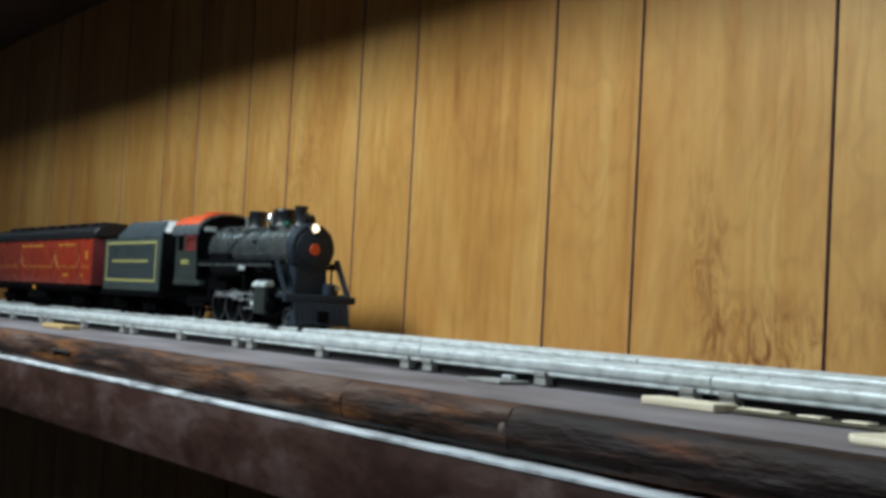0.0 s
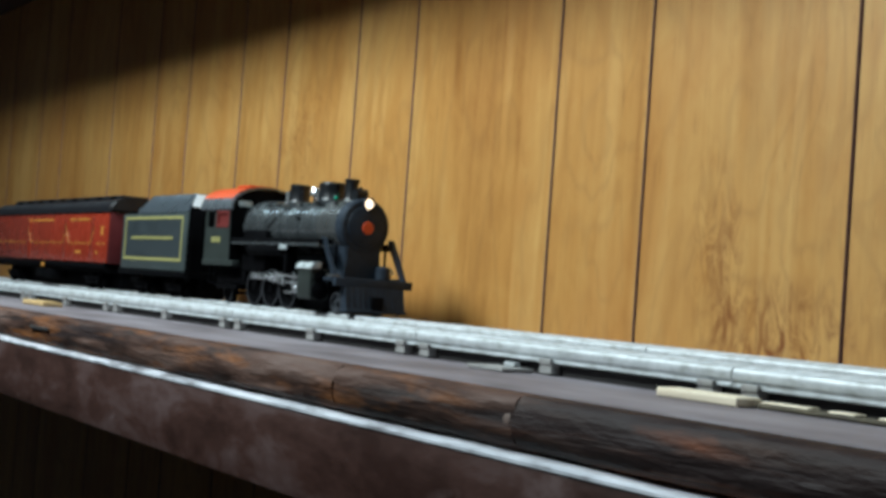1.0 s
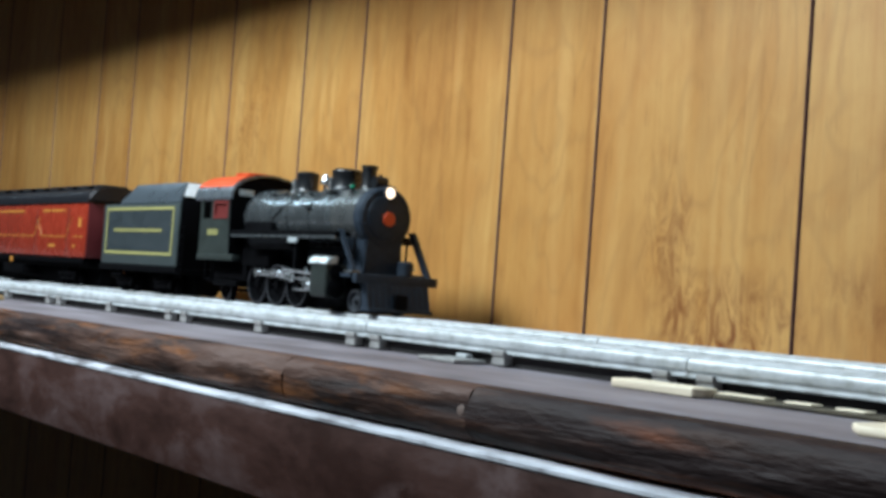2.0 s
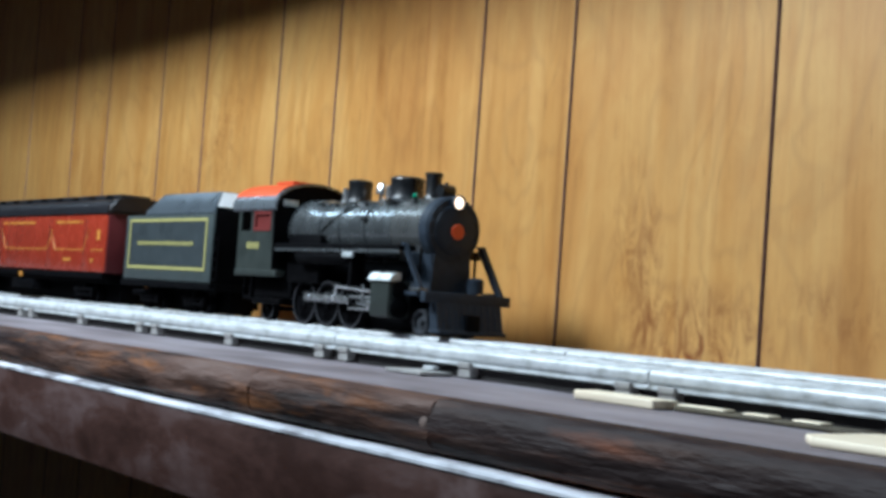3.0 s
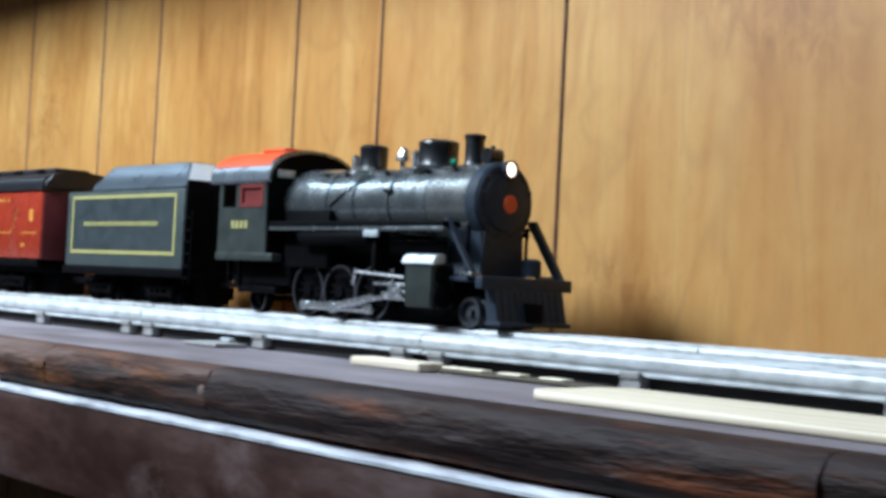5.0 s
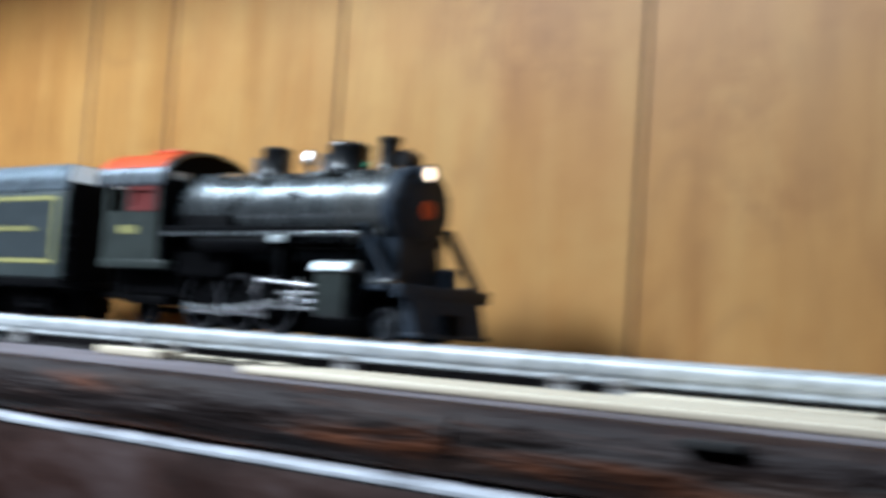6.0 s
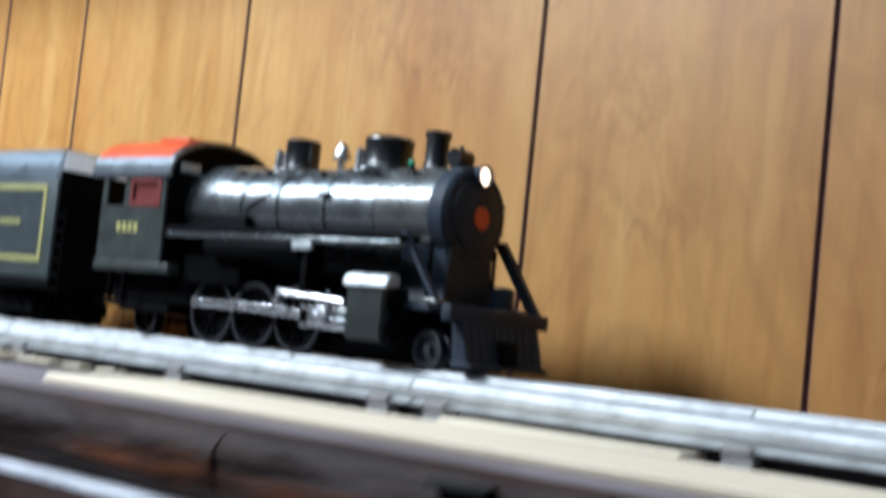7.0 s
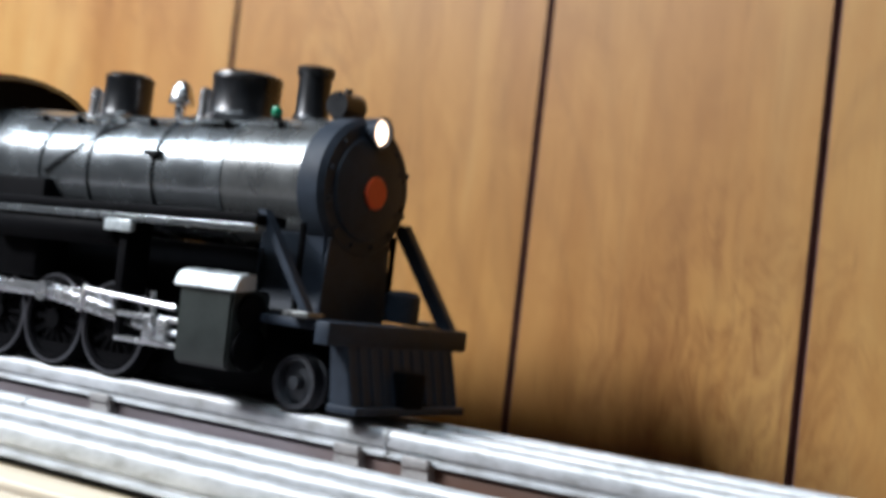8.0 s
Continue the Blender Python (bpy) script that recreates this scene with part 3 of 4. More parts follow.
def build_locomotive():
    L = tagged(new("locomotive"), "black toy steam locomotive with orange-red cab roof on track", "locomotive")
    # boiler: smokebox, barrel, bands, firebox
    bc, R = 0.0640, 0.0200
    bm = bmesh.new()
    add_lathe(bm, (-0.172, 0, bc), (1, 0, 0), [(0, 0), (0, R + 0.0012), (0.030, R + 0.0010), (0.044, R - 0.0004), (0.128, R - 0.0006), (0.128, 0)], 56)
    boiler = part("boiler", bm, M_BOILER, L, "dark grey-black boiler with satin sheen")
    bm = bmesh.new()
    add_lathe(bm, (-0.044, 0, bc), (1, 0, 0), [(0.0001, 0), (0.0001, R), (0.032, R), (0.032, 0)], 56)
    part("smokebox", bm, M_BARREL, L, "satin grey smokebox drum")
    for x in (-0.146, -0.128, -0.104, -0.074, -0.0440):
        bm = bmesh.new()
        add_lathe(bm, (x, 0, bc), (1, 0, 0), [(-0.0007, R - 0.0008), (-0.0007, R + 0.0003), (0.0007, R + 0.0003), (0.0007, R - 0.0008)], 48)
        part("boiler_band", bm, M_BOILER, boiler)
    # rivet knobs along the upper barrel
    for x in (-0.028, -0.050, -0.083, -0.118, -0.136):
        a = math.radians(128)
        bm = bmesh.new()
        p = Vector((x, R * math.cos(a), bc + R * math.sin(a)))
        d = Vector((0, math.cos(a), math.sin(a)))
        add_rod(bm, p - d * 0.0004, p + d * 0.0018, 0.0013, 0.0010, 10)
        part("handrail_knob", bm, M_DARK, boiler)
    for s in (-1, 1):
        a = math.radians(90 + 38)
        y, z = s * -(R + 0.0014) * math.cos(a), bc + (R + 0.0014) * math.sin(a)
        bm = bmesh.new()
        add_rod(bm, (-0.146, y, z), (-0.020, y, z), 0.0004, None, 6)
        part("handrail", bm, M_BOILER, boiler)
    # diagonal feed pipe and check valve on the barrel's flank
    bm = bmesh.new()
    pts = [Vector((x, -(R + 0.0003) * math.sin(math.radians(a)), bc + (R + 0.0003) * math.cos(math.radians(a)))) for x, a in ((-0.094, 38), (-0.100, 52), (-0.108, 68), (-0.117, 84), (-0.124, 96))]
    for p, q in zip(pts, pts[1:]):
        add_rod(bm, p, q, 0.0004, None, 8)
    add_rod(bm, pts[0], pts[0] + Vector((0, -0.001, 0.0008)), 0.0010, 0.0008, 10)
    part("feed_pipe", bm, M_DARK, boiler)
    bm = bmesh.new()
    add_box(bm, -0.0765, -0.0705, -0.0212, -0.0172, 0.0690, 0.0706, 0.0005)
    part("flank_step", bm, M_BLACK, boiler)
    # smokebox front
    bm = bmesh.new()
    add_lathe(bm, (-0.0125, 0, bc), (1, 0, 0), [(0, 0), (0, R + 0.0004), (0.0072, R + 0.0004), (0.0088, R - 0.0012), (0.0090, R * 0.76), (0.0100, R * 0.74), (0.0108, R * 0.60), (0.0118, R * 0.30), (0.0118, 0)], 56)
    front = part("smokebox_front", bm, M_SMOKE, L, "dull graphite smokebox front")
    for k in range(12):
        a = 2 * math.pi * (k + 0.5) / 12
        bm = bmesh.new()
        p = Vector((-0.0036, R * 0.85 * math.cos(a), bc + R * 0.85 * math.sin(a)))
        add_rod(bm, p, p + Vector((0.0009, 0, 0)), 0.0008, 0.0006, 8)
        part("bolt", bm, M_SMOKE, front)
    for dz in (-0.006, 0.006):
        box_part("hinge", (-0.0035, -0.0018, 0.004, 0.0165, bc + dz - 0.0009, bc + dz + 0.0009), M_SMOKE, front, 0.0003)
    bm = bmesh.new()
    add_lathe(bm, (-0.0012, 0, 0.0631), (1, 0, 0), [(0, 0), (0, 0.0047), (0.0010, 0.0047), (0.0014, 0.0043), (0.0014, 0)], 24)
    part("number_plate", bm, M_PLATE, L, "round orange number plate")
    # headlight
    bm = bmesh.new()
    add_lathe(bm, (-0.0140, 0, 0.0806), (1, 0, 0), [(0, 0), (0, 0.0030), (0.0020, 0.0042), (0.0125, 0.0042), (0.0132, 0.0046), (0.0140, 0.0046), (0.0140, 0.0039), (0.0120, 0.0038)], 28)
    lamp = part("headlight", bm, M_SMOKE, L, "headlight with glowing warm lens")
    bm = bmesh.new()
    add_lathe(bm, (-0.0030, 0, 0.0806), (1, 0, 0), [(0, 0.0036), (0.0018, 0.0035), (0.0026, 0.0025), (0.0030, 0)], 24)
    part("lens", bm, M_LAMP, lamp, "glowing warm white lens")
    box_part("bracket", (-0.0115, -0.0030, -0.0024, 0.0024, 0.0740, 0.0768), M_SMOKE, lamp, 0.0004)
    # chimney, turbine, domes, bell, whistle
    bm = bmesh.new()
    add_lathe(bm, (-0.0284, 0, 0.0815), (0, 0, 1), [(0, 0.0078), (0.0018, 0.0060), (0.0040, 0.0050), (0.0150, 0.0050), (0.0156, 0.0057), (0.0178, 0.0057), (0.0181, 0.0052), (0.0181, 0.0040), (0.0100, 0.0038), (0.0100, 0)], 30)
    part("chimney", bm, M_BLACK, L, "short black chimney")
    bm = bmesh.new()
    add_rod(bm, (-0.0150, -0.0046, 0.0880), (-0.0150, 0.0046, 0.0880), 0.0040, None, 20)
    add_box(bm, -0.0178, -0.0122, -0.0030, 0.0030, 0.0825, 0.0865, 0.0004)
    add_rod(bm, (-0.0150, 0, 0.0900), (-0.0150, 0, 0.0932), 0.0016, 0.0012, 12)
    part("turbine", bm, M_BLACK, L)
    for name, x, r, top in (("sand_dome", -0.0563, 0.0108, 0.0980), ("steam_dome", -0.1109, 0.0080, 0.0978)):
        bm = bmesh.new()
        h = top - 0.0815
        add_lathe(bm, (x, 0, 0.0815), (0, 0, 1), [(0, r * 1.34), (0.0016, r * 1.12), (0.0036, r), (h - 0.0030, r), (h - 0.0022, r * 1.03), (h - 0.0012, r * 1.0), (h - 0.0002, r * 0.82), (h, 0)], 36)
        part(name, bm, M_BLACK, L, "glossy black dome")
    bm = bmesh.new()
    add_box(bm, -0.0866, -0.0834, -0.0012, 0.0012, 0.083, 0.0878, 0.0004)
    add_lathe(bm, (-0.0850, 0, 0.0878), (0, 0, 1), [(0, 0), (0, 0.0042), (0.0010, 0.0043), (0.0030, 0.0037), (0.0056, 0.0031), (0.0074, 0.0018), (0.0080, 0)], 20)
    part("bell", bm, M_NICKEL, L, "small bright nickel bell")
    for x, y in ((-0.0676, -0.0062), (-0.0700, 0.003), (-0.1210, -0.0050), (-0.1225, 0.001)):
        bm = bmesh.new()
        add_lathe(bm, (x, y, 0.0820), (0, 0, 1), [(0, 0.0026), (0.0030, 0.0020), (0.0082, 0.0020), (0.0096, 0.0018), (0.0104, 0.0010), (0.0106, 0)], 14)
        part("safety_valve", bm, M_NICKEL, L, "small bright metal valve")
    for s in (-1, 1):
        bm = bmesh.new()
        add_rod(bm, (-0.0335, s * 0.0085, 0.0810), (-0.0335, s * 0.0098, 0.0846), 0.0014, None, 12)
        marker = part("marker_lamp", bm, M_BLACK, L)
        bm = bmesh.new()
        bmesh.ops.create_icosphere(bm, subdivisions=2, radius=0.0018, matrix=Matrix.Translation((-0.0333, s * 0.0098, 0.0846)))
        part("lens", bm, M_GREEN, marker, "green marker lens")
    # running boards, tanks and pipes
    for s in (-1, 1):
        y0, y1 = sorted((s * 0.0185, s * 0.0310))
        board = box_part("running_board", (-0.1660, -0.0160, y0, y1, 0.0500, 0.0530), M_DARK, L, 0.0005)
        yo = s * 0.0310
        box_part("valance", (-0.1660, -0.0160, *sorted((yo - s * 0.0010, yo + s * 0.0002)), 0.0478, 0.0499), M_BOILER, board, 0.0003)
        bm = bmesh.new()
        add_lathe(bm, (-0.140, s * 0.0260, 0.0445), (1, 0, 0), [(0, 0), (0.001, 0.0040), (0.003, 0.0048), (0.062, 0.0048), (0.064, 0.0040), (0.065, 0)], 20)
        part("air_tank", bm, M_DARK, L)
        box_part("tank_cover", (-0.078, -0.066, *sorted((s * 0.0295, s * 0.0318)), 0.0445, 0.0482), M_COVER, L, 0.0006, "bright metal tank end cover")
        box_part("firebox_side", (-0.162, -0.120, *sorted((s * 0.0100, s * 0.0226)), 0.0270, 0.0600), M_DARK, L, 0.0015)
        # braces from the smokebox to the front deck
        bm = bmesh.new()
        add_prism(bm, [(-0.0125, 0.0560), (-0.0070, 0.0560), (0.0142, 0.0262), (0.0092, 0.0262)] if s > 0 else [(-0.0200, 0.0545), (-0.0172, 0.0545), (0.0038, 0.0262), (0.0012, 0.0262)], "y", *sorted((s * 0.0240, s * 0.0270)))
        part("brace", bm, M_SMOKE, L)
        # Pale plate added as the light on the deck corner at the brace's foot.
        box_part("step_plate", (-0.0035, 0.0060, *sorted((s * 0.0235, s * 0.0305)), 0.0260, 0.0278), M_BARREL, L, 0.0005, "pale grey plate for the lit corner of the front deck")
        bm = bmesh.new()
        add_rod(bm, (-0.008, s * 0.0205, 0.0520), (-0.008, s * 0.0205, 0.0275), 0.0009, None, 8)
        part("steam_pipe", bm, M_DARK, L)
        # cylinder block with a pale rounded cover
        out = [(s * 0.0180, 0.0090), (s * 0.0325, 0.0090), (s * 0.0338, 0.0110), (s * 0.0338, 0.0315), (s * 0.0180, 0.0315)]
        bm = bmesh.new()
        add_prism(bm, out, "x", -0.0400, -0.0190)
        bmesh.ops.bevel(bm, geom=bm.edges[:], offset=0.0008, segments=2, affect="EDGES")
        cyl = part("cylinder", bm, M_CABGREY, L, "grey-green cylinder block with bright cover")
        cap = [(s * 0.0265, 0.0316), (s * 0.0350, 0.0306), (s * 0.0352, 0.0320), (s * 0.0335, 0.0350), (s * 0.0300, 0.0362), (s * 0.0265, 0.0362)]
        bm = bmesh.new()
        add_prism(bm, cap, "x", -0.0415, -0.0172)
        bmesh.ops.bevel(bm, geom=bm.edges[:], offset=0.0005, segments=2, affect="EDGES")
        part("cylinder_cover", bm, M_COVER, cyl, "bright rounded cylinder cover")
        bm = bmesh.new()
        for z, r in ((0.0255, 0.0052), (0.0155, 0.0064)):
            add_lathe(bm, (-0.0192, s * 0.0262, z), (1, 0, 0), [(0, r), (0.0016, r), (0.0022, r * 0.8), (0.0030, r * 0.35), (0.0034, 0)], 20)
        part("cylinder_head", bm, M_DARK, cyl)
        # slide bars, crosshead, rods
        for z in (0.0128, 0.0202):
            bm = bmesh.new()
            add_box(bm, -0.0720, -0.0405, *sorted((s * 0.0245, s * 0.0280)), z - 0.0008, z + 0.0008, 0.0003)
            part("slide_bar", bm, M_NICKEL, L, "bright slide bar")
        bm = bmesh.new()
        add_rod(bm, (-0.0720, s * 0.0262, 0.0128), (-0.0720, s * 0.0262, 0.0260), 0.0016, None, 8)
        add_box(bm, -0.0735, -0.0700, *sorted((s * 0.0190, s * 0.0290)), 0.0250, 0.0480, 0.0006)
        part("guide_yoke", bm, M_DARK, L)
        bm = bmesh.new()
        add_box(bm, -0.0050, 0.0050, -0.0022, 0.0022, -0.0040, 0.0040, 0.0006)
        add_rod(bm, (0.003, 0, 0), (0.024, 0, 0), 0.0010, None, 10)
        add_rod(bm, (-0.001, s * -0.001, 0), (-0.001, s * 0.0034, 0), 0.0018, None, 12)
        head = part("crosshead", bm, M_NICKEL, L, "bright crosshead and piston rod")
        head.location = (0, s * 0.0264, GUIDE_Z)
        RODS.append((head, "cross"))
        bm = bmesh.new()
        add_box(bm, DRIVERS[2] - 0.003, DRIVERS[0] + 0.003, -0.0008, 0.0008, -0.0022, 0.0022, 0.0004)
        for x in DRIVERS:
            add_rod(bm, (x, -0.0016, 0), (x, 0.0016, 0), 0.0029, None, 16)
        rod = part("side_rod", bm, M_NICKEL, L, "bright side rod")
        rod.location = (0, s * 0.0212, 0)
        RODS.append((rod, "side"))
        bm = bmesh.new()
        add_box(bm, 0.0, MAIN_LEN, -0.0008, 0.0008, -0.0019, 0.0019, 0.0004)
        add_rod(bm, (0, -0.0016, 0), (0, 0.0016, 0), 0.0032, None, 16)
        add_rod(bm, (MAIN_LEN, -0.0013, 0), (MAIN_LEN, 0.0013, 0), 0.0023, None, 16)
        main = part("main_rod", bm, M_NICKEL, L, "bright main rod")
        main.location = (0, s * 0.0236, 0)
        RODS.append((main, "main"))
        # valve gear link and hanger
        bm = bmesh.new()
        add_rod(bm, (-0.0860, s * 0.0285, 0.0260), (-0.0460, s * 0.0285, 0.0240), 0.0010, None, 8)
        add_rod(bm, (-0.0860, s * 0.0285, 0.0275), (-0.0885, s * 0.0285, 0.0190), 0.0011, 0.0009, 8)
        add_rod(bm, (-0.0560, s * 0.0285, 0.0280), (-0.0545, s * 0.0285, 0.0160), 0.0010, None, 8)
        part("valve_link", bm, M_NICKEL, L, "bright valve gear link")
        # cab steps
        bm = bmesh.new()
        add_box(bm, -0.2080, -0.1960, *sorted((s * 0.0270, s * 0.0300)), 0.0150, 0.0160, 0.0002)
        add_box(bm, -0.2080, -0.2070, *sorted((s * 0.0270, s * 0.0300)), 0.0150, 0.0320, 0.0002)
        add_box(bm, -0.1970, -0.1960, *sorted((s * 0.0270, s * 0.0300)), 0.0150, 0.0320, 0.0002)
        part("cab_step", bm, M_DARK, L)
    # saddle, frame, front deck, beam, pilot
    bm = bmesh.new()
    add_prism(bm, [(-0.0150, 0.0500), (-0.0128, 0.0400), (-0.0135, 0.0290), (-0.0160, 0.0240), (0.0160, 0.0240), (0.0135, 0.0290), (0.0128, 0.0400), (0.0150, 0.0500)], "x", -0.0300, -0.0040)
    bmesh.ops.bevel(bm, geom=bm.edges[:], offset=0.0012, segments=2, affect="EDGES")
    part("saddle", bm, M_SMOKE, L)
    bm = bmesh.new()
    for y in (0.0125,):
        add_lathe(bm, (0.0040, y, 0.0268), (0, 0, 1), [(0, 0), (0, 0.0052), (0.0080, 0.0052), (0.0092, 0.0040), (0.0096, 0)], 20)
    part("air_pump", bm, M_SMOKE, L)
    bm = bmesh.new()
    # The lower box reaches nearly to the rails to keep the underside dark.
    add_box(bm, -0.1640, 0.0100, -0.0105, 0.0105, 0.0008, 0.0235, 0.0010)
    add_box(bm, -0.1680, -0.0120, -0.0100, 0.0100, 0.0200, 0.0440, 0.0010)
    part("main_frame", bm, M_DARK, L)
    box_part("front_deck", (-0.0160, 0.0120, -0.0255, 0.0255, 0.0232, 0.0258), M_SMOKE, L, 0.0006)
    box_part("buffer_beam", (0.0100, 0.0150, -0.0318, 0.0318, 0.0200, 0.0262), M_SMOKE, L, 0.0006)
    bm = bmesh.new()
    add_prism(bm, [(0.0100, 0.0202), (0.0150, 0.0202), (0.0190, 0.0030), (0.0120, 0.0030)], "y", -0.0245, 0.0245)
    add_box(bm, 0.0110, 0.0215, -0.0250, 0.0250, 0.0022, 0.0045, 0.0006)
    pilot = part("pilot", bm, M_SMOKE, L, "slatted black pilot")
    n = 11
    for k in range(n):
        y = -0.0270 + 0.054 * k / (n - 1)
        bm = bmesh.new()
        add_rod(bm, (0.0150, y * 0.88, 0.0199), (0.0188, y * 0.88, 0.0046), 0.0006, 0.0006, 6)
        part("slat", bm, M_SMOKE, pilot)
    # Black block standing in for the dark coupler opening in the pilot.
    bm = bmesh.new()
    add_box(bm, 0.0140, 0.0215, -0.0050, 0.0050, 0.0030, 0.0140, 0.0012)
    part("coupler", bm, M_DARK, L)
    # cab: walls with openings, arched roof with an orange-red crown
    for s in (-1, 1):
        yo, yi = s * 0.0310, s * 0.0296
        side = plate((-0.2190, -0.2150, -0.2010, -0.1965, -0.1725, -0.1680), (0.0345, 0.0615, 0.0752, 0.0775), {(1, 1), (3, 1)}, *sorted((yi, yo)))
        wall = part("cab_side", side, M_CABGREY, L, "grey-green cab side with yellow marking")
        bm = bmesh.new()
        for d in ((-0.1965, -0.1725, 0.0615, 0.0640), (-0.1965, -0.1725, 0.0728, 0.0752), (-0.1965, -0.1942, 0.0640, 0.0728), (-0.1748, -0.1725, 0.0640, 0.0728)):
            add_box(bm, d[0], d[1], *sorted((yi, yo + s * 0.0004)), d[2], d[3])
        part("window_frame", bm, M_WINRED, wall, "dark red window frame")
        box_part("shutter", (-0.1942, -0.1748, *sorted((yi, yi + s * 0.0004)), 0.0640, 0.0728), M_WINRED, wall)
        bars("number_strip", wall, M_YELLOW, -0.2050, -0.1870, yo + s * 0.0001, 0.0490, 0.0535, 4, 0.0, 4)
        box_part("cab_floor_edge", (-0.2200, -0.1610, *sorted((s * 0.0240, s * 0.0316)), 0.0300, 0.0346), M_CABGREY, wall, 0.0005)
    bm = bmesh.new()
    out = [(-0.0312, 0.0330)] + [(y, z) for y, z in reversed(arch(0.0325, 0.0775, 0.0968))] + [(0.0312, 0.0330)]
    add_prism(bm, out, "x", -0.1680, -0.1660)
    cabfront = part("cab_front", bm, M_DARK, L, "black arched cab front")
    for s in (-1, 1):
        box_part("front_window", (-0.1661, -0.1652, *sorted((s * 0.0145, s * 0.0265)), 0.0790, 0.0835), M_COVER, cabfront, 0.0003)
    bm = bmesh.new()
    full = arch(0.0330, 0.0770, 0.0965, 24)
    inner = [(y * 0.96, z - 0.0016) for y, z in full]
    add_prism(bm, full + inner[::-1], "x", -0.2270, -0.1650)
    roof = part("cab_roof", bm, M_ROOFGREY, L, "arched cab roof, grey sides and orange-red crown")
    bm = bmesh.new()
    crown = [(y, z + 0.0006) for y, z in full if z > 0.0835]
    add_prism(bm, crown + [(y, z - 0.0010) for y, z in crown[::-1]], "x", -0.2265, -0.1685)
    part("roof_crown", bm, M_ORANGE, roof, "orange-red painted roof crown")
    bm = bmesh.new()
    add_box(bm, -0.2050, -0.1820, -0.0110, 0.0110, 0.0963, 0.0985, 0.0008)
    part("roof_hatch", bm, M_ORANGE, roof, "orange-red roof hatch")
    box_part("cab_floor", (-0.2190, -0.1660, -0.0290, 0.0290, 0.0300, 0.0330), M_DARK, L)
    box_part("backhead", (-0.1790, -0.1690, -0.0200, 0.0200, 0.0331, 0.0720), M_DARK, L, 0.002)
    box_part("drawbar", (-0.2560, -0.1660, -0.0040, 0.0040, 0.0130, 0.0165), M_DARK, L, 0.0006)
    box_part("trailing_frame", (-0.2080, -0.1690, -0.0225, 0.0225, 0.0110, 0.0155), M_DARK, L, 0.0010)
    # This box also closes the open view under the cab.
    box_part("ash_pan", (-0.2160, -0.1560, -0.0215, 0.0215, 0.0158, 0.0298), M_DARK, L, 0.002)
    # wheels
    wheelset("pilot_wheel", 0.0078, L, -0.0063, 0, False, M_WHEEL)
    for x in DRIVERS:
        wheelset("driving_wheel", DRIVER_R, L, x, 14, True)
    wheelset("trailing_wheel", 0.0085, L, -0.1900, 8)
    return L


def truck(parent, x, wheel_r, base):
    """A four-wheeled truck with side frames and springs."""
    bm = bmesh.new()
    for s in (-1, 1):
        y = s * 0.0222
        add_box(bm, x - base / 2 - 0.006, x + base / 2 + 0.006, y - 0.0012, y + 0.0012, 0.0095, 0.0125, 0.0005)
        add_box(bm, x - base / 2 + 0.003, x + base / 2 - 0.003, y - 0.0010, y + 0.0010, 0.0050, 0.0072, 0.0004)
        for k in (-1, 1):
            add_box(bm, x + k * base / 2 - 0.0034, x + k * base / 2 + 0.0034, y - s * 0.0010 - 0.0016, y + s * 0.0012 + 0.0016, 0.0046, 0.0112, 0.0008)
            add_rod(bm, (x + k * 0.0035, y, 0.0070), (x + k * 0.0035, y, 0.0100), 0.0016, None, 10)
    add_box(bm, x - 0.004, x + 0.004, -0.0225, 0.0225, 0.0100, 0.0158, 0.0006)
    t = part("truck", bm, M_DARK, parent)
    for k in (-1, 1):
        wheelset("wheelset", wheel_r, t, x + k * base / 2, 0)
    return t


